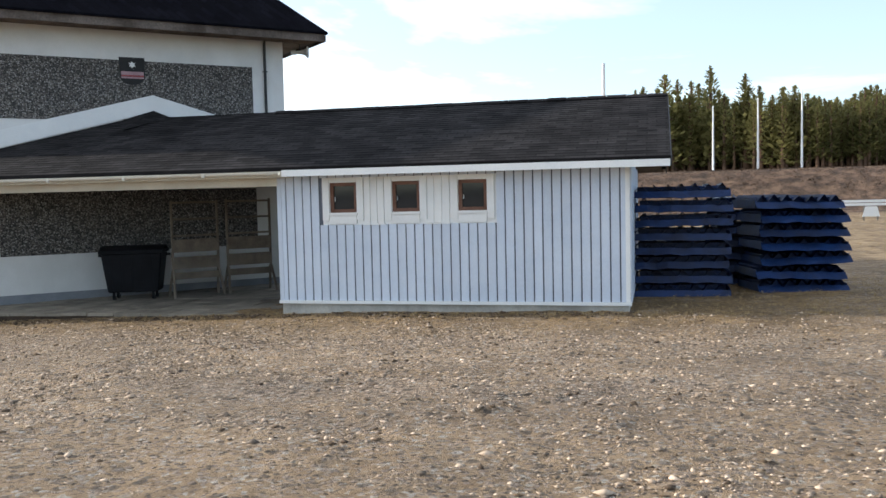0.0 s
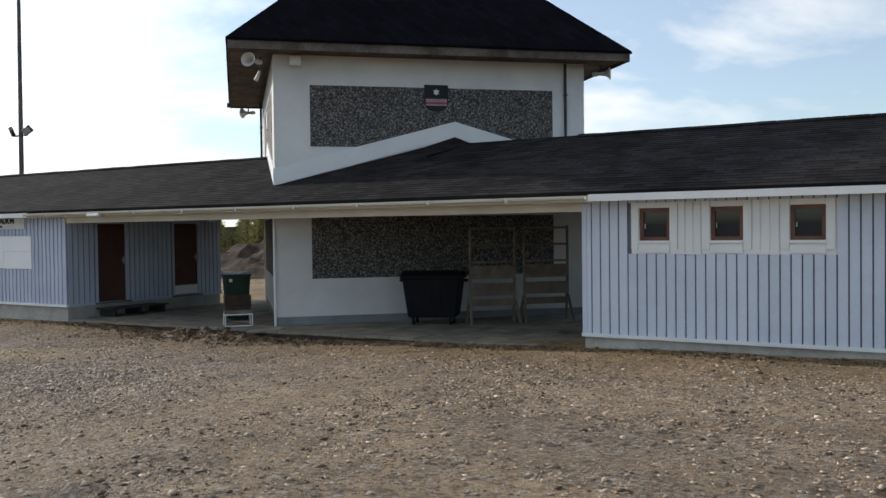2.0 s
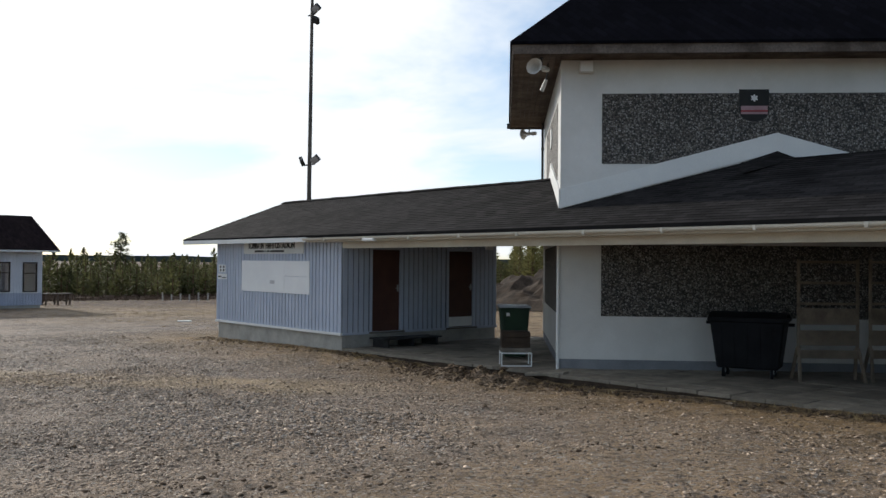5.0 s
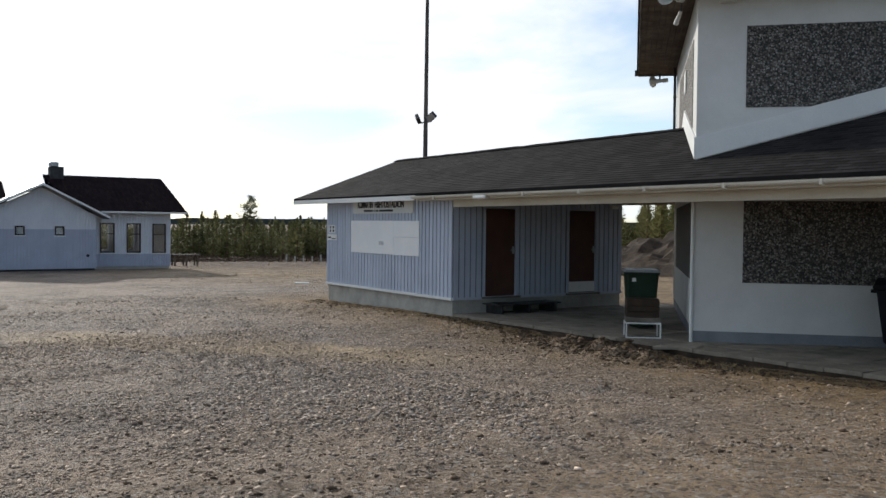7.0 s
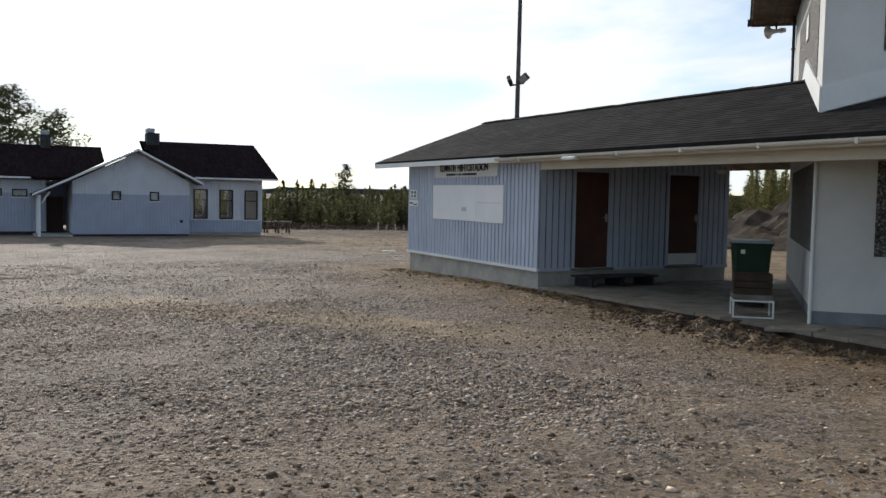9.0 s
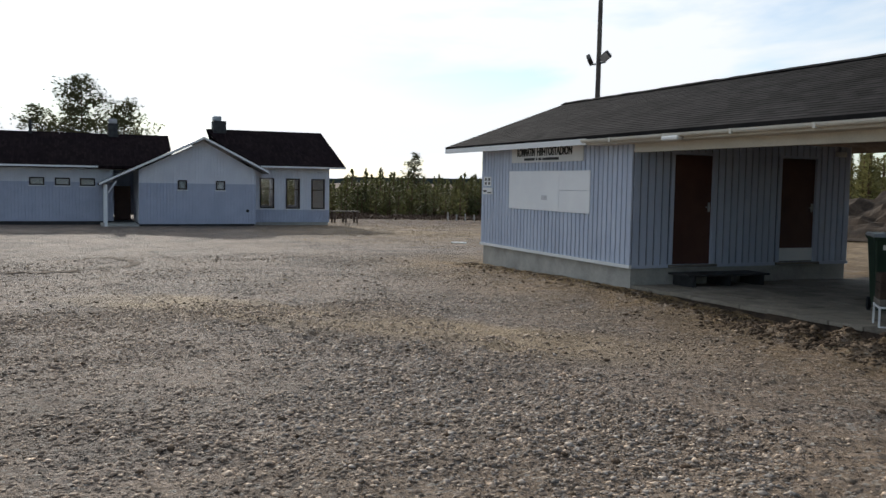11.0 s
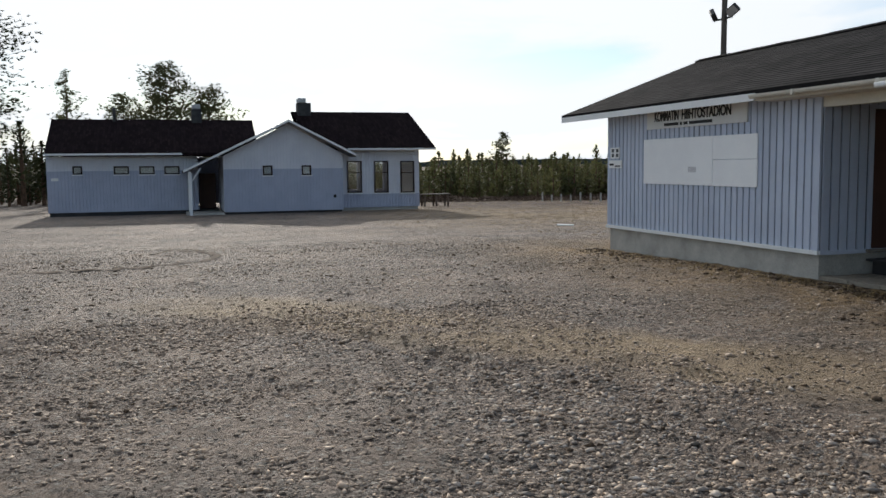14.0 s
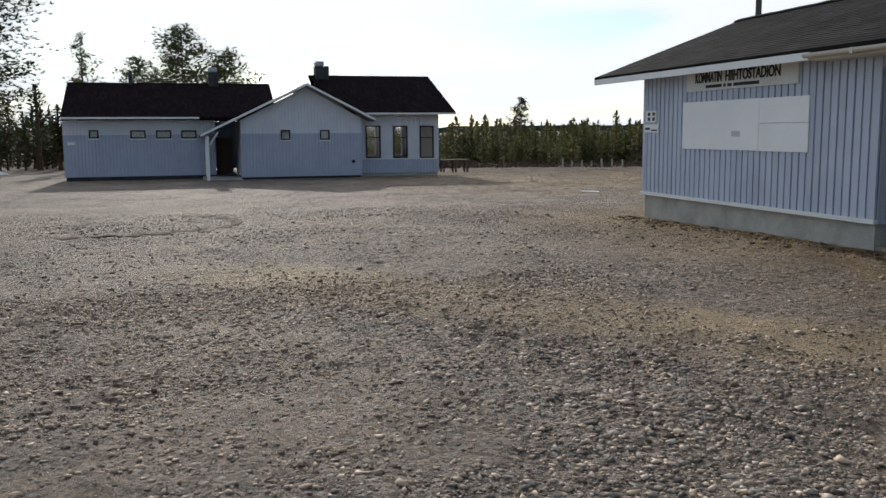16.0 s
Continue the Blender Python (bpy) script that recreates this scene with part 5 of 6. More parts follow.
def rail_fence():
    f = thing("rail_fence", pose(15.9, 37.8, 0.22), "low white rail fence on trestles at the field's edge", "fence")
    for k in range(2):
        part("rail", box(fresh(), 0, 14, -0.03, 0.03, 0.78 + 0.18 * k, 0.92 + 0.18 * k), white, f)
    for k in range(8):
        x = 0.5 + k * 1.85
        part("trestle", prism(fresh(), [(-0.45, 0.0), (0.45, 0.0), (0.3, 0.55), (-0.3, 0.55)], 0.05, pose(x, -0.06, 0.18)), white, f, "white board trestle")
        for sx in (-0.35, 0.35):
            part("post", box(fresh(), x + sx - 0.04, x + sx + 0.04, 0.032, 0.1, -0.15, 1.0), grey_wood, f)


rail_fence()

# ---- far house ----
HOUSE_Z = -0.8


def far_window(parent, x, y0, y1, z0, z1, tall=False):
    fr = fresh()
    t = 0.07
    box(fr, x - 0.06, x + 0.05, y0, y0 + t, z0, z1)
    box(fr, x - 0.06, x + 0.05, y1 - t, y1, z0, z1)
    box(fr, x - 0.06, x + 0.05, y0 + t, y1 - t, z1 - t, z1)
    box(fr, x - 0.06, x + 0.05, y0 + t, y1 - t, z0, z0 + t)
    if tall:
        box(fr, x - 0.05, x + 0.03, y0 + t, y1 - t, z0 + 0.62 * (z1 - z0), z0 + 0.62 * (z1 - z0) + 0.05)
    win = part("window", fr, dark_frame, parent, "dark brown window frame")
    pane = part("pane", box(fresh(), x - 0.03, x - 0.02, y0 + t, y1 - t, z0 + t, z1 - t), clear_glass, win, "clear window glass")
    pane.visible_shadow = False
    if not tall:
        # Pale board inside, added in place of the sky reflected by the pane.
        part("sky_reflection", box(fresh(), x - 0.075, x - 0.065, y0 + 0.02, y1 - 0.02, z0 + 0.02, z1 - 0.02), sky_reflection, win, "pale board standing in for sky reflected in the pane")
    part("sill", box(fresh(), x - 0.05, x + 0.09, y0 - 0.04, y1 + 0.04, z0 - 0.06, z0 - 0.005), white, win)
    return win


def far_wall(parent, name, x, y0, y1, z0, z1, holes, split=None, thick=0.2):
    """An upright wall facing +x with window holes; white paint above split, blue-grey below."""
    cuts_y = sorted({y0, y1, *(v for h in holes for v in h[:2])})
    cuts_z = sorted({z0, z1, *(v for h in holes for v in h[2:]), *([split] if split else [])})
    for low in (True, False):
        bm = fresh()
        count = 0
        for a, b in zip(cuts_y, cuts_y[1:]):
            for c, d in zip(cuts_z, cuts_z[1:]):
                if (split is None and low) or (split is not None and (d <= split + 1e-6) == low):
                    if not any(h[0] <= a and b <= h[1] and h[2] <= c and d <= h[3] for h in holes):
                        box(bm, x - thick, x + (0.02 if low else 0.0), a, b, c, d)
                        count += 1
        if count:
            bmesh.ops.remove_doubles(bm, verts=bm.verts[:], dist=0.0005)
            part(name, bm, house_blue if low else house_white, parent, "vertical boards painted blue-grey" if low else "vertical boards painted white")
        else:
            bm.free()


def gable_roof_x(parent, name, y_low, y_top, y_end, z_low, z_top, z_end, x0, x1, t=0.12):
    """A roof whose ridge runs along x: slopes from y_low up to y_top and down to y_end."""
    prof = [(y_low, z_low), (y_top, z_top), (y_end, z_end), (y_end, z_end - t), (y_top, z_top - t), (y_low, z_low - t)]
    return part(name, prism(fresh(), prof, x1 - x0, Matrix(((0, 1, 0, x0), (1, 0, 0, 0), (0, 0, 1, 0), (0, 0, 0, 1)))), glare_felt, parent, "felt roof with sky glare in its pale colour")


def gable_roof_y(parent, x_low, x_top, x_end, z_low, z_top, y0, y1, t=0.12):
    prof = [(x_low, z_low), (x_top, z_top), (x_end, z_low), (x_end, z_low - t), (x_top, z_top - t), (x_low, z_low - t)]
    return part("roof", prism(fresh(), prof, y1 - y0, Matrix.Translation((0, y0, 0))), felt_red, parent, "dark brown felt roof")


house_blue = surface("blue-grey house boards", (0.42, 0.45, 0.55), (0.475, 0.505, 0.605), 0.8, 0.65, 0.9, 50, speckle=0.08, dist=0.03, lines=(1, 0.17, 1.2))
house_white = surface("white house boards", (0.68, 0.685, 0.735), (0.745, 0.75, 0.795), 0.8, 0.65, 0.9, 50, speckle=0.08, dist=0.03, lines=(1, 0.17, 1.2))
# Gable roof felt, lightened in colour for the sky glare along its slope.
glare_felt = surface("roofing felt with sky glare in colour", (0.075, 0.07, 0.072), (0.12, 0.11, 0.11), 0.9, 0.5, 0.2, 60, spec=0.5, speckle=0.2)
# Shadow line under the lodge walls, put into the plinth's colour.
shadow_plinth = surface("plinth with the wall's shadow in its colour", (0.03, 0.029, 0.03), (0.055, 0.052, 0.05), 0.6, 0.85, 0.3, 40, speckle=0.15)
dark_frame = surface("dark brown window frame", (0.026, 0.017, 0.014), (0.045, 0.03, 0.024), 0.3, 0.6, 0.1, 60, speckle=0.15)
# Colour for the added boards that mimic sky reflected in the panes.
sky_reflection = surface("pale colour of reflected sky", (0.62, 0.62, 0.60), (0.74, 0.74, 0.72), 0.25, 0.9, 0.3, 40, speckle=0.08)


clear_glass = glass_material("clear window glass", (0.85, 0.88, 0.88))
clear_glass.node_tree.nodes["Principled BSDF"].inputs["Transmission Weight"].default_value = 1.0


def far_house():
    h = thing("ski_lodge", Matrix(), "long low lodge painted white and blue-grey with dark roofs", "house")
    # left wing
    hole_l = [(-13.9, -13.43, 1.33, 1.76), (-11.88, -11.12, 1.31, 1.74), (-10.6, -9.83, 1.30, 1.73), (-9.33, -8.55, 1.29, 1.72)]
    far_wall(h, "left_wing_wall", -53.3, -15.16, -7.6, HOUSE_Z + 0.14, 2.25, hole_l, split=1.5)
    part("left_wing_end", box(fresh(), -59.7, -53.5, -15.16, -14.96, HOUSE_Z + 0.25, 2.25), house_blue, h)
    part("left_wing_end", box(fresh(), -59.7, -53.5, -4.8, -4.6, HOUSE_Z + 0.25, 2.25), house_blue, h)
    part("left_wing_rear", box(fresh(), -59.9, -59.7, -15.16, -4.6, HOUSE_Z + 0.25, 2.25), house_blue, h)
    part("left_wing_plinth", box(fresh(), -59.6, -53.36, -15.1, -6.5, HOUSE_Z - 0.5, HOUSE_Z + 0.137), shadow_plinth, h, "plinth with the wall's shadow in its colour")
    for o in hole_l:
        far_window(h, -53.3, *o)
    gable_roof_y(h, -52.6, -56.5, -60.4, 2.42, 4.36, -15.15, -4.35)
    part("fascia", box(fresh(), -52.62, -52.57, -15.15, -8.4, 2.31, 2.41), white, h, "white eaves board")
    part("wall_plate", box(fresh(), -53.3, -53.27, -14.95, -14.6, 1.0, 1.15), white, h, "small pale plate")
    # middle gable
    hole_g = [(-4.36, -3.86, 1.18, 1.70), (-2.31, -1.80, 1.17, 1.69)]
    far_wall(h, "gable_wall", -51.0, -6.38, -0.09, HOUSE_Z + 0.08, 2.15, hole_g, split=1.52)
    prof = [(-6.38, 2.15), (-0.09, 2.15), (-0.09, 2.3), (-3.0, 3.88), (-6.38, 2.22)]
    part("gable_top", prism(fresh(), prof, 0.2, Matrix(((0, 1, 0, -51.2), (1, 0, 0, 0), (0, 0, 1, 0), (0, 0, 0, 1)))), house_white, h)
    part("gable_side", box(fresh(), -56.0, -51.2, -6.38, -6.18, HOUSE_Z + 0.1, 2.2), house_white, h)
    part("gable_side", box(fresh(), -52.3, -51.2, -0.29, -0.09, HOUSE_Z + 0.1, 2.2), house_blue, h)
    part("gable_plinth", box(fresh(), -56, -51.06, -6.3, -0.15, HOUSE_Z - 0.5, HOUSE_Z + 0.077), shadow_plinth, h)
    for o in hole_g:
        far_window(h, -51.0, *o)
    part("hatch", tube(fresh(), (-50.99, -0.55, 0.02), (-50.94, -0.55, 0.02), 0.09, sides=14), dark_steel, h, "small round vent")
    roof = gable_roof_x(h, "gable_roof", -6.74, -3.0, 0.54, 2.25, 4.06, 2.25, -57.5, -50.45)
    part("canopy_roof", prism(fresh(), [(-8.42, 1.46), (-6.74, 2.25), (-6.74, 2.13), (-8.42, 1.34)], 4.6, Matrix(((0, 1, 0, -55.05), (1, 0, 0, 0), (0, 0, 1, 0), (0, 0, 0, 1)))), felt_red, h)
    for a, b in (((-8.42, 1.47), (-3.0, 4.08)), ((0.54, 2.27), (-3.0, 4.08))):
        pr = [(a[0], a[1] - 0.12), (b[0], b[1] - 0.12), b, a]
        part("barge_board", prism(fresh(), pr, 0.05, Matrix(((0, 1, 0, -50.46), (1, 0, 0, 0), (0, 0, 1, 0.015), (0, 0, 0, 1)))), white, h, "white barge board")
    part("canopy_post", box(fresh(), -50.75, -50.6, -8.15, -8.0, HOUSE_Z - 0.1, 1.42), white, h, "white canopy post")
    part("canopy_post", box(fresh(), -52.9, -52.75, -8.15, -8.0, HOUSE_Z - 0.1, 1.42), white, h)
    part("post_brace", prism(fresh(), [(-8.0, 0.95), (-7.93, 0.95), (-7.5, 1.6), (-7.6, 1.6)], 0.08, Matrix(((0, 1, 0, -50.72), (1, 0, 0, 0), (0, 0, 1, 0), (0, 0, 0, 1)))), white, h)
    part("porch_floor", box(fresh(), -55.0, -50.8, -8.3, -6.4, HOUSE_Z - 0.4, HOUSE_Z + 0.06), concrete, h)
    part("porch_door", box(fresh(), -55.1, -55.0, -7.5, -6.6, HOUSE_Z + 0.07, 1.3), door_mat, h, "brown entrance door")
    # right wing
    hole_r = [(0.36, 1.19, 0.14, 1.91), (1.89, 2.71, 0.12, 1.90), (3.41, 4.22, 0.10, 1.89)]
    far_wall(h, "right_wing_wall", -52.1, -0.09, 4.51, HOUSE_Z + 0.12, 2.5, hole_r, split=0.06)
    part("right_wing_end", box(fresh(), -59.2, -52.3, 4.31, 4.51, HOUSE_Z + 0.12, 2.5), house_white, h)
    part("right_wing_end", box(fresh(), -59.2, -57.3, -1.0, -0.8, HOUSE_Z + 0.12, 2.5), house_white, h)
    far_wall(h, "right_wing_rear", -59.2, -1.0, 4.51, HOUSE_Z + 0.12, 2.5, [(-0.6, 0.9, 0.14, 1.9), (1.4, 2.4, 0.14, 1.9), (3.0, 4.1, 0.14, 1.9)])
    part("right_wing_plinth", box(fresh(), -59.1, -52.16, -0.05, 4.45, HOUSE_Z - 0.5, HOUSE_Z + 0.117), concrete, h)
    for o in hole_r:
        far_window(h, -52.1, *o, tall=True)
    # hipped-back right end of the roof
    bm = fresh()
    pts = [(-51.5, 5.35, 2.62), (-51.5, -0.8, 2.62), (-55.7, 4.9, 4.82), (-55.7, -2.2, 4.82), (-59.9, 5.35, 2.62), (-59.9, -0.8, 2.62)]
    up = [bm.verts.new(p) for p in pts]
    dn = [bm.verts.new((p[0], p[1], p[2] - 0.12)) for p in pts]
    for a, b, c, d in ((0, 2, 3, 1), (2, 4, 5, 3)):
        bm.faces.new((up[a], up[b], up[c], up[d]))
        bm.faces.new((dn[d], dn[c], dn[b], dn[a]))
    for a, b in ((0, 1), (1, 3), (3, 5), (5, 4), (4, 2), (2, 0)):
        bm.faces.new((up[a], up[b], dn[b], dn[a]))
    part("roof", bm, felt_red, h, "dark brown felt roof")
    pr = [(-59.2, 2.45), (-52.1, 2.45), (-55.7, 4.66)]
    part("gable_top", prism(fresh(), pr, 0.18, Matrix.Translation((0, 4.32, 0))), house_white, h)
    part("fascia", box(fresh(), -51.5, -51.46, 0.3, 5.35, 2.50, 2.6), white, h, "white eaves board")
    for y0, y1, x, z0, z1 in ((-1.85, -1.08, -55.6, 4.3, 5.3), (-7.75, -7.2, -56.5, 4.0, 4.95)):
        ch = part("chimney", box(fresh(), x - 0.4, x + 0.4, y0, y1, z0, z1), dark_steel, h, "dark sheet-clad chimney", bevel=0.02)
        part("chimney_cap", box(fresh(), x - 0.3, x + 0.3, y0 + 0.02, y0 + 0.5, z1 + 0.002, z1 + 0.28), steel, ch, "bright metal cap", bevel=0.04)
    part("flue", tube(fresh(), (-56.3, -11.9, 4.2), (-56.3, -11.9, 5.0), 0.09, sides=12), dark_steel, h, "thin dark flue")
    return h


far_house()


def garden_table():
    t = thing("outdoor_table", pose(-56.0, 6.6, float(ground_height(-56, 6.6)), 0, 0, 90), "dark wooden outdoor table beside the lodge", "table")
    for k in range(4):
        part("plank", box(fresh(), -0.9, 0.9, -0.4 + k * 0.2, -0.22 + k * 0.2, 0.72, 0.77), grey_wood, t)
    for x in (-0.75, 0.0, 0.75):
        for y in (-0.33, 0.33):
            part("leg", box(fresh(), x - 0.05, x + 0.05, y - 0.05, y + 0.05, -0.1, 0.715), brown_wood, t)


garden_table()
rng = random.Random(9)
for k in range(7):
    f = k / 6
    x, y = -61.2 + 4.6 * f, 16.1 + 2.2 * f
    post = thing("short_post", pose(x, y, float(ground_height(x, y)), rng.uniform(-3, 3), rng.uniform(-3, 3), rng.uniform(0, 60)), "short pale wooden post in the field", "post", "posts in the field")
    part("stake", tube(fresh(), (0, 0, -0.2), (0, 0, 0.52 + rng.uniform(-0.08, 0.12)), 0.065, 0.06, 8), birch, post)
scrap = thing("white_board", pose(-33.4, 4.9, float(ground_height(-33.4, 4.9)) + 0.02, 2, 1, 60), "white board lying flat on the field", "board")
part("sheet", box(fresh(), -0.3, 0.3, -0.14, 0.14, 0.0, 0.03), white, scrap)


# ---- tyre mark ----
def tyre_mark():
    bm = fresh()
    cx, cy, r = -24.9, -11.0, 2.9
    prev = None
    for k in range(60):
        a = radians(-24 + 170 * k / 59)
        ring = []
        for d in (-0.1 - 0.05 * math.sin(23 * a), 0.1 + 0.05 * math.sin(31 * a)):
            x, y = cx + (r + d + 0.03 * math.sin(7 * a)) * math.cos(a), cy + (r + d) * math.sin(a)
            ring.append(bm.verts.new((x, y, float(ground_height(x, y)) + 0.016 + float(relief(x, y)))))
        if prev:
            bm.faces.new((prev[0], ring[0], ring[1], prev[1]))
        prev = ring
    return tagged(new("tyre_track", finish(bm, "tyre_track", soil)), "dark curved tyre mark pressed into the gravel", "tyre mark", kind="structure")


tyre_mark()


# ---- stones, litter ----
def scatter(name, count, place, shapes, material, label, category):
    """Many small bodies as one object: place(rng) gives x, y, size, or nothing."""
    r = np.random.default_rng(12)
    vs, fs, total = [], [], 0
    for _ in range(count):
        got = place(r)
        if got is None:
            continue
        x, y, size, z = got
        v, f = shapes[r.integers(len(shapes))]
        a = r.uniform(0, 2 * math.pi)
        turn = np.array([[math.cos(a), -math.sin(a), 0], [math.sin(a), math.cos(a), 0], [0, 0, 1]])
        vs.append((v * size) @ turn.T + (x, y, z))
        fs.append(f + total)
        total += len(v)
    return tagged(new(name, raw_mesh(name, np.concatenate(vs), np.concatenate(fs), material)), label, category, kind="stuff")


def stone_shapes():
    out = []
    r = np.random.default_rng(5)
    f = np.array([(0, 2, 4), (2, 1, 4), (1, 3, 4), (3, 0, 4), (2, 0, 5), (1, 2, 5), (3, 1, 5), (0, 3, 5)])
    for _ in range(10):
        v = np.array([(1, 0, 0), (-1, 0, 0), (0, 1, 0), (0, -1, 0), (0, 0, 1), (0, 0, -1)], float)
        v = v * r.uniform(0.55, 1.1, (6, 1)) + r.uniform(-0.3, 0.3, (6, 3))
        v *= (1.1, r.uniform(0.55, 0.9), r.uniform(0.32, 0.58))
        out.append((v, f))
    return out


def gravel_scatter(name, count, x0, x1, y0, y1, seed, mean, most, dense, label, material=None, round_to=None):
    """Loose stones as one object, thicker where the gravel lies in patches."""
    r = np.random.default_rng(seed)
    x, y = r.uniform(x0, x1, count), r.uniform(y0, y1, count)
    patch = 1.3 * ripple(x, y, 0.4, 3) + 0.8 * ripple(x, y, 1.6, 8)
    if round_to:
        dense = dense - 0.9 * (((x - round_to[0]) / round_to[2]) ** 2 + ((y - round_to[1]) / round_to[3]) ** 2)
    keep = r.random(count) < dense + 0.8 * patch
    x, y = x[keep], y[keep]
    size = np.minimum(0.005 + r.exponential(mean, len(x)), most)
    z = ground_height(x, y) + relief(x, y) + size * 0.12
    shapes = stone_shapes()
    pick = r.integers(len(shapes), size=len(x))
    v = np.stack([s[0] for s in shapes])[pick] * size[:, None, None]
    a = r.uniform(0, 2 * math.pi, len(x))
    c, s = np.cos(a)[:, None], np.sin(a)[:, None]
    v = np.stack([v[..., 0] * c - v[..., 1] * s + x[:, None], v[..., 0] * s + v[..., 1] * c + y[:, None], v[..., 2] + z[:, None]], -1)
    f = shapes[0][1][None] + (np.arange(len(x)) * 6)[:, None, None]
    return tagged(new(name, raw_mesh(name, v.reshape(-1, 3), f.reshape(-1, 3), material or rock)), label, "gravel", kind="stuff")


gravel_scatter("loose_stones", 95000, -15, 8.5, -11.5, -2.0, 12, 0.0075, 0.05, 0.45, "loose sandy stones lying on the gravel yard", field_stone)
gravel_scatter("fine_chips", 95000, -14.5, -4.5, -12.5, -4.5, 44, 0.0088, 0.045, 0.75, "fine chips of stone trodden into the yard", field_stone)
gravel_scatter("crushed_stones", 46000, -13.0, -3.0, -9.5, -3.6, 21, 0.011, 0.05, 0.75, "dense patches of crushed grey stone on the yard", None, (-7.6, -6.4, 4.2, 2.3))
gravel_scatter("yard_stones", 60000, -28, 10, -14.5, -0.4, 14, 0.011, 0.06, 0.5, "scattered stones over the wider gravel yard", field_stone)


gravel_scatter("earth_crumbs", 60000, -26, 9, -12.5, -1.0, 31, 0.011, 0.06, 0.25, "dark crumbs of damp earth on the yard", soil)


def clod_place(r):
    if r.random() < 0.55:
        x, y = r.normal(-8.6, 1.2), r.normal(-0.75, 0.3)
    else:
        x, y = r.uniform(-21, 6.5), -0.15 - abs(r.normal(0, 0.3))
    if y > -0.06 or (x > -14.2 and x < 0 and y > -0.08):
        return None
    size = 0.012 + r.exponential(0.02)
    return x, y, min(size, 0.09), float(ground_height(x, y) + relief(x, y) + heap_height(x, y)) + 0.008


scatter("soil_clods", 4800, clod_place, stone_shapes(), soil, "dark clods of turned earth along the walls", "soil")


def blade_shapes():
    out = []
    r = np.random.default_rng(8)
    for _ in range(8):
        v, f = [], []
        for k in range(7):
            a, lean, h = r.uniform(0, 6.28), r.uniform(0.3, 1.1), r.uniform(0.5, 1.0)
            b = np.array([r.uniform(-0.3, 0.3), r.uniform(-0.3, 0.3), 0])
            side = np.array([-math.sin(a), math.cos(a), 0]) * 0.05
            tip = b + np.array([math.cos(a) * lean, math.sin(a) * lean, h * 0.7])
            f.append((len(v), len(v) + 1, len(v) + 2))
            v += [b - side, b + side, tip]
        out.append((np.array(v), np.array(f)))
    return out


def tuft_place(r):
    if r.random() < 0.6:
        x, y = r.uniform(-20.5, 9.5), -0.12 - abs(r.normal(0, 0.35))
    else:
        x, y = r.uniform(6.4, 12), r.uniform(-0.6, 5.5)
    if -14.2 < x < 0 and (y > -0.1 or r.random() < 0.5):
        return None
    return x, y, r.uniform(0.03, 0.1), float(ground_height(x, y)) + 0.005


scatter("dry_grass", 2600, tuft_place, blade_shapes(), straw, "dry straw tufts along the foot of the walls", "grass")


def field_place(r):
    if r.random() < 0.6:
        x, y = r.uniform(-66, -26), r.uniform(-1, 26)
        if x > -34 and y < 2:
            return None
    else:
        x, y = r.uniform(-2, 40), r.uniform(8, 54)
    return x, y, r.uniform(0.04, 0.12), float(ground_height(x, y))


scatter("field_grass", 7000, field_place, blade_shapes(), straw, "pale dry grass across the field", "grass")


def heath_place(r):
    if r.random() < 0.3:
        x, y = r.uniform(0, 40), r.uniform(55, 68)
        return x, y, r.uniform(0.12, 0.35), float(ground_height(x, y)) - 0.02
    a, d = radians(r.uniform(11, 52)), r.uniform(62.5, 80)
    x, y = -4 - d * math.cos(a), -9 + d * math.sin(a)
    if ripple(x, y, 0.16, 6) < -0.22:
        return None
    return x, y, r.uniform(0.2, 0.5), float(ground_height(x, y)) - 0.02


heath = surface("dead heath twigs", (0.05, 0.03, 0.02), (0.125, 0.078, 0.047), 1.5, 0.9, 0.2, 8, speckle=0.35)
scatter("heath_scrub", 12000, heath_place, blade_shapes(), heath, "dead brown heath scrub before the young forest", "scrub")


def pile(name, m, w, d, h, material, label, category, seed):
    bm = fresh()
    n = 40
    grid = []
    for j in range(n + 1):
        row = []
        for k in range(n + 1):
            u, v = 2 * k / n - 1, 2 * j / n - 1
            r2 = min(1.0, u * u + v * v)
            z = h * (1 - r2) ** 0.8 * (0.7 + 0.6 * noise.noise(Vector((u * 2.5 + seed, v * 2.5, seed))) + 0.35 * noise.noise(Vector((u * 9 + seed, v * 7, seed)))) - 0.03
            row.append(bm.verts.new((u * w / 2, v * d / 2, z)))
        grid.append(row)
    for j in range(n):
        for k in range(n):
            bm.faces.new((grid[j][k], grid[j][k + 1], grid[j + 1][k + 1], grid[j + 1][k]))
    ob = new(name, finish(bm, name, material))
    ob.matrix_basis = m
    return tagged(ob, label, category)


pile("rubble_pile", pose(-19.5, 15.5, float(ground_height(-19.5, 15.5))), 2.8, 2.2, 0.75, rock, "pale heap of rubble behind the building", "rubble", 3)
pile("soil_bank", pose(-27.0, 26.0, float(ground_height(-27, 26))), 26.0, 7.0, 2.7, dark_soil, "long bank of dark soil behind the building", "soil bank", 7)
for x, y, w in ((-66, -23.5, 4.0), (-70, -21.5, 3.0), (-78, -27, 6.0)):
    pile("snow_patch", pose(x, y, float(ground_height(x, y))), w, w * 0.6, 0.22, snow, "leftover patch of old snow under the trees", "snow", x)


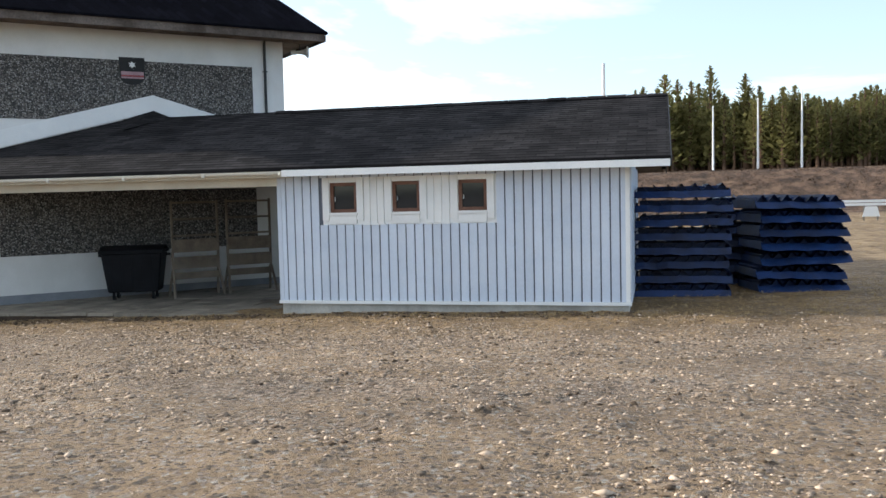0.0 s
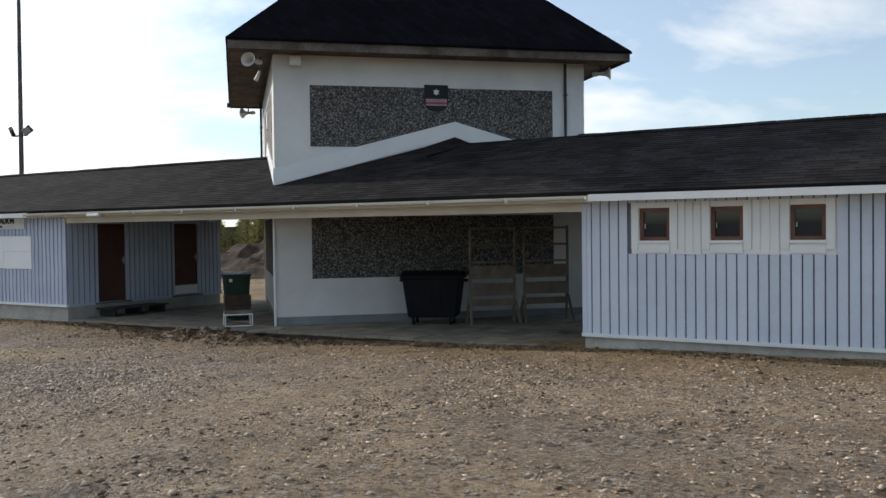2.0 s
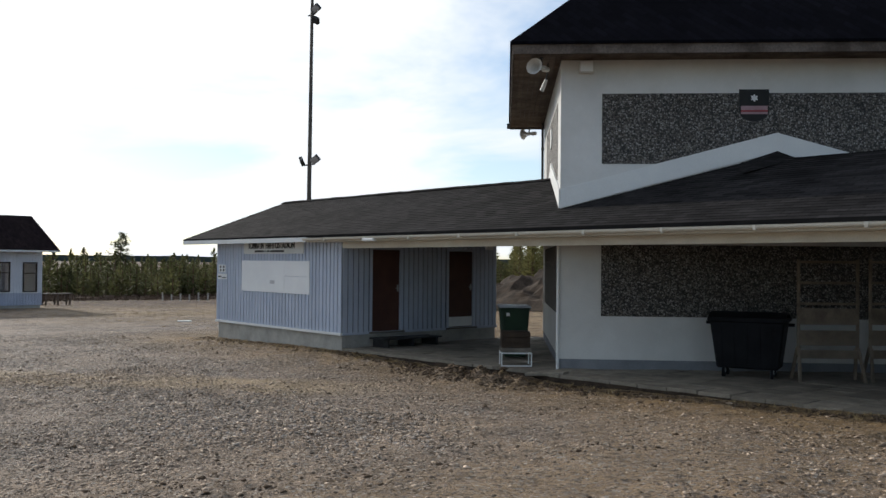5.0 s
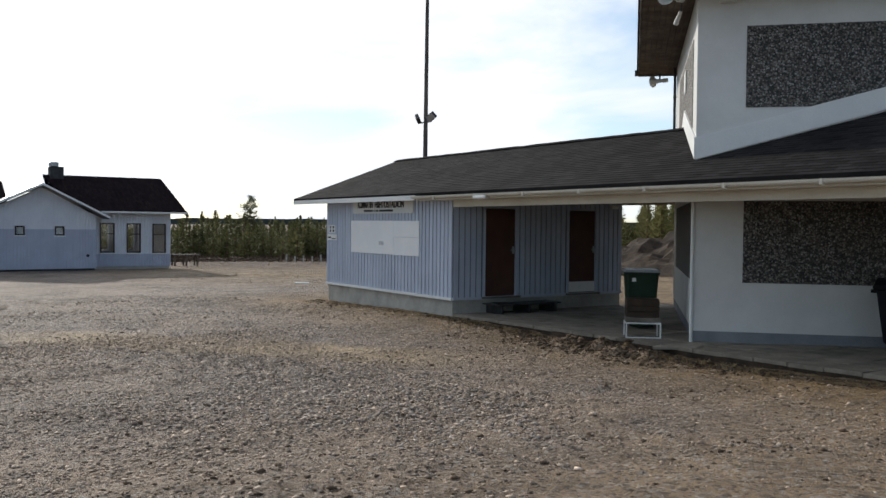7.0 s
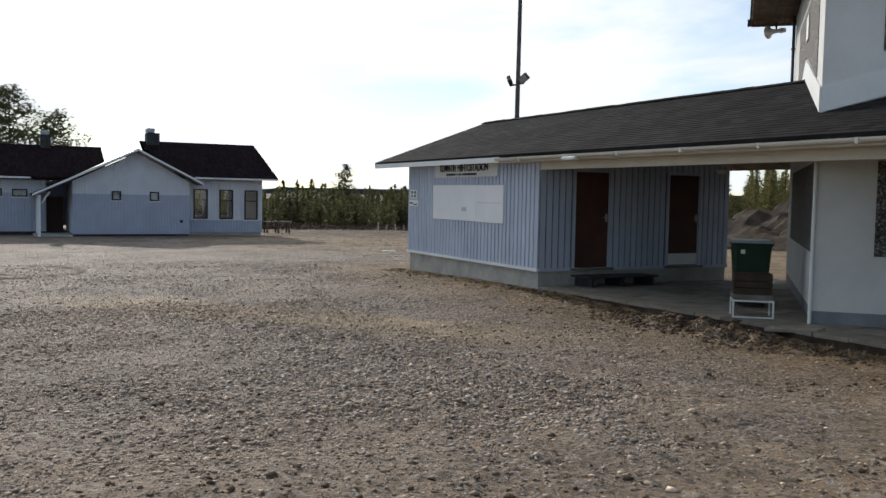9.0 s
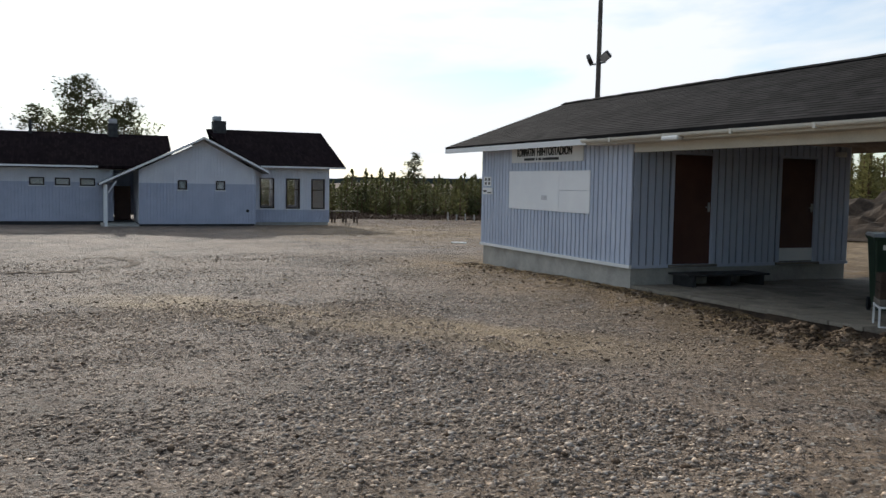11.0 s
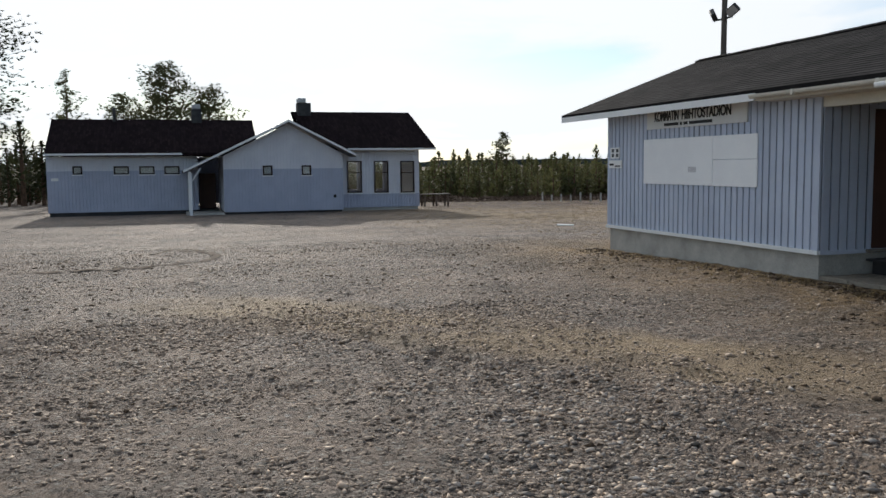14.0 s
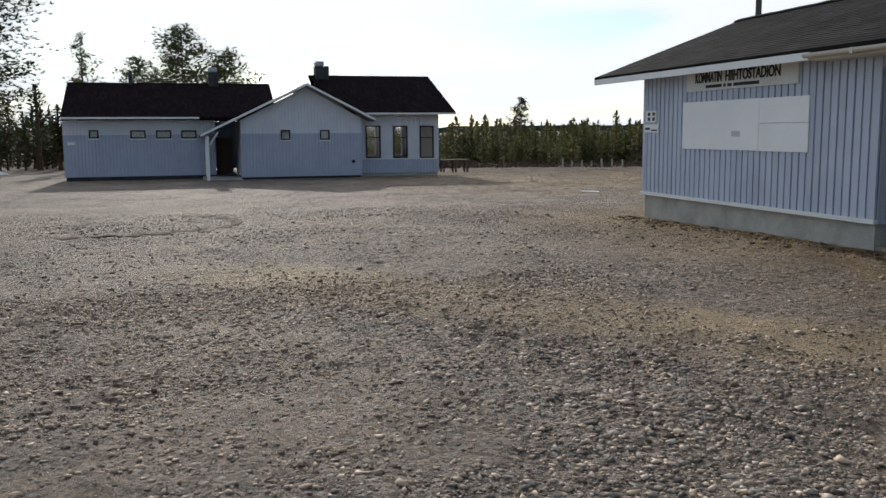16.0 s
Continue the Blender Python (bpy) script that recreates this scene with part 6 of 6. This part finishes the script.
# ---- trees ----
def conifer_shape(r, h, radius, sprays, base=0.12, power=0.75, droop=0.1, size=0.5):
    """Trunk and loose sprays of needles; returns vertices, triangles and how many triangles are trunk."""
    v, f = [], []
    sides = 5
    for z, rad in ((0, 0.012 * h + 0.02), (h * 0.98, 0.01)):
        for k in range(sides):
            a = 2 * math.pi * k / sides
            v.append((rad * math.cos(a), rad * math.sin(a), z))
    for k in range(sides):
        j = (k + 1) % sides
        f += [(k, j, sides + j), (k, sides + j, sides + k)]
    trunk = len(f)
    for _ in range(sprays):
        t = r.uniform(0, 1) ** 0.85
        z = h * (base + (1 - base) * t)
        reach = radius * (1 - t) ** power * r.uniform(0.35, 1.12) + 0.03 * h * 0.3
        a = r.uniform(0, 2 * math.pi)
        out = np.array([math.cos(a), math.sin(a), 0])
        s = size * r.uniform(0.6, 1.3) * (0.55 + 0.6 * (1 - t))
        root = out * max(reach - s, 0) + (0, 0, z + droop * 0.3)
        tip = out * reach + (0, 0, z - droop * reach + r.uniform(-0.1, 0.35) * s)
        side = np.array([-out[1], out[0], r.uniform(-0.7, 0.7)]) * s * r.uniform(0.22, 0.42)
        n = len(v)
        v += [tuple(root), tuple((root + tip) / 2 + side), tuple(tip), tuple((root + tip) / 2 - side)]
        f += [(n, n + 1, n + 2), (n, n + 2, n + 3)]
    return np.array(v), np.array(f), trunk


def forest(name, spots, shapes, leaf, label):
    r = np.random.default_rng(21)
    vs, fs, ms, total = [], [], [], 0
    for x, y, h in spots:
        v, f, trunk = shapes[r.integers(len(shapes))]
        a, s, wide = r.uniform(0, 6.28), h, r.uniform(0.8, 1.25)
        turn = np.array([[math.cos(a), -math.sin(a), 0], [math.sin(a), math.cos(a), 0], [0, 0, 1]])
        vs.append((v * (s * wide, s * wide, s)) @ turn.T + (x, y, float(ground_height(x, y)) - 0.05))
        fs.append(f + total)
        m = np.ones(len(f), np.int32)
        m[trunk:] = 0
        ms.append(m)
        total += len(v)
    me = raw_mesh(name, np.concatenate(vs), np.concatenate(fs), leaf)
    me.materials.append(bark)
    me.polygons.foreach_set("material_index", np.concatenate(ms))
    return tagged(new(name, me), label, "forest", kind="stuff")


def forest_spots(count, angle0, angle1, near, depth, h0, h1, seed):
    """Spots in a ring sector round the yard; angles run from -x over +y."""
    r = np.random.default_rng(seed)
    out = []
    while len(out) < count:
        a = radians(r.uniform(angle0, angle1))
        d = near + depth * r.uniform(0, 1) ** 1.4 + 5 * noise.noise(Vector((math.degrees(a) * 0.12, seed, 0)))
        x, y = -d * math.cos(a) - 2, d * math.sin(a) - 10
        lift = 0.9 + 0.35 * noise.noise(Vector((x * 0.06, y * 0.06, seed)))
        out.append((x, y, r.uniform(h0, h1) * lift * (1.25 if r.random() < 0.05 else 1.0)))
    return out


r = np.random.default_rng(2)
young = [conifer_shape(r, 1.0, r.uniform(0.26, 0.38), 170, 0.03, 0.7, -0.1, 0.115) for _ in range(8)]
tall = [conifer_shape(r, 1.0, r.uniform(0.16, 0.24), 520, r.uniform(0.05, 0.3), 0.55, -0.05, 0.058) for _ in range(8)]
spots = [s for s in forest_spots(2400, 8, 86, 77, 62, 2.3, 4.1, 3) if not (-64 < s[0] < -48 and -17 < s[1] < 8)]
forest("young_forest", spots, young, needles_far, "dense young pine forest beyond the field")
forest("tall_forest", forest_spots(560, 94, 114, 92, 40, 7.0, 9.6, 5) + forest_spots(200, 70, 95, 92, 40, 3.6, 5.2, 15), tall, needles_young, "tall mixed conifer forest behind the bank")
forest("dark_forest", forest_spots(170, -22, -3, 76, 45, 4.0, 6.5, 6), tall, needles_shade, "dark pine forest behind the lodge")
forest("gap_forest", forest_spots(130, 36, 64, 58, 26, 4.2, 6.4, 8), tall, needles_young, "young pines behind the soil bank")


def pine(x, y, h, crown_from, reach, limbs, seed, label, leaf=needles):
    """A pine with a tapered, slightly bent trunk, limbs and many needle tufts."""
    g = float(ground_height(x, y))
    t = thing("pine_tree", pose(x, y, g - 0.1), label, "tree", "pines by the lodge")
    rr = random.Random(seed)
    bm = fresh()
    bend = (rr.uniform(-0.3, 0.3), rr.uniform(-0.3, 0.3))

    def axis(f):
        return Vector((bend[0] * math.sin(2.2 * f), bend[1] * math.sin(1.7 * f), h * f))

    for k in range(8):
        a, b = k / 8, (k + 1) / 8
        tube(bm, axis(a), axis(b), 0.016 * h * (1 - a) + 0.015, 0.016 * h * (1 - b) + 0.012, 9)
    ends = []
    for k in range(limbs):
        f = crown_from + (1 - crown_from) * (k + rr.random()) / limbs
        ang = rr.uniform(0, 6.283)
        full = reach * math.sin(math.pi * (0.22 + 0.74 * (f - crown_from) / (1 - crown_from))) * rr.uniform(0.45, 1.1) + 0.25
        p0 = axis(f)
        p1 = p0 + Vector((math.cos(ang), math.sin(ang), rr.uniform(0.0, 0.45))) * full
        tube(bm, p0, p1, 0.03 * (1.3 - f), 0.008, 5)
        ends.append((p0, p1, full))
    part("trunk", bm, bark, t, "bark-covered trunk and limbs")
    gen = np.random.default_rng(seed)
    v, f = [], []
    for p0, p1, full in ends:
        for c in range(int(10 + full * 15)):
            u = gen.uniform(0.2, 1.05)
            at = np.array(p0.lerp(p1, u)) + gen.normal(0, 0.13 + 0.08 * full, 3) * (1, 1, 0.8)
            for _ in range(7):
                d = gen.normal(0, 1, 3)
                d[2] = abs(d[2]) * 0.7
                d /= np.linalg.norm(d)
                s = np.cross(d, gen.normal(0, 1, 3))
                s /= np.linalg.norm(s)
                L = gen.uniform(0.12, 0.27)
                n = len(v)
                v += [at - s * 0.034, at + s * 0.034, at + d * L]
                f.append((n, n + 1, n + 2))
    crown = new("crown", raw_mesh("crown", np.array(v), np.array(f), leaf))
    crown.parent = t
    return tagged(crown, "open crown of dark needle tufts")


pine(-61.5, -20.8, 15.0, 0.2, 3.8, 120, 1, "tall dark pine beside the lodge", needles_shade)
pine(-63.5, -24.2, 12.0, 0.25, 2.8, 60, 2, "dark pine at the edge of the yard", needles_shade)
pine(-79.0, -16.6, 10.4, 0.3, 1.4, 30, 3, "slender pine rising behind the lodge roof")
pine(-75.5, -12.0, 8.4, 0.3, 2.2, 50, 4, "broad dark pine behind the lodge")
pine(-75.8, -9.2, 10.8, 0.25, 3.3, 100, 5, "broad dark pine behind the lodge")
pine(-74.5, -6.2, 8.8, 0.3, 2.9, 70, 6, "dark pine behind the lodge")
pine(-97.0, 27.0, 6.6, 0.25, 1.3, 40, 7, "single taller pine above the young forest")


# ---- distance ----
def far_ridge():
    v, f = [], []
    n = 240
    for k in range(n + 1):
        a = 2 * math.pi * k / n
        x, y = 900 * math.cos(a), 900 * math.sin(a)
        top = 7 + 5 * noise.noise(Vector((math.cos(a) * 3, math.sin(a) * 3, 2))) + 2.2 * noise.noise(Vector((math.cos(a) * 60, math.sin(a) * 60, 5)))
        v += [(x, y, -12), (x, y, top)]
        if k < n:
            f += [(2 * k, 2 * k + 2, 2 * k + 3), (2 * k, 2 * k + 3, 2 * k + 1)]
    haze = surface("distant wooded ridge", (0.05, 0.062, 0.06), (0.07, 0.085, 0.08), 60, 0.95, 0.1, 0.2, 0.0, speckle=0.2)
    return tagged(new("backdrop", raw_mesh("backdrop", np.array(v), np.array(f), haze)), "low wooded ridge on the horizon", "ridge", kind="structure")


far_ridge()
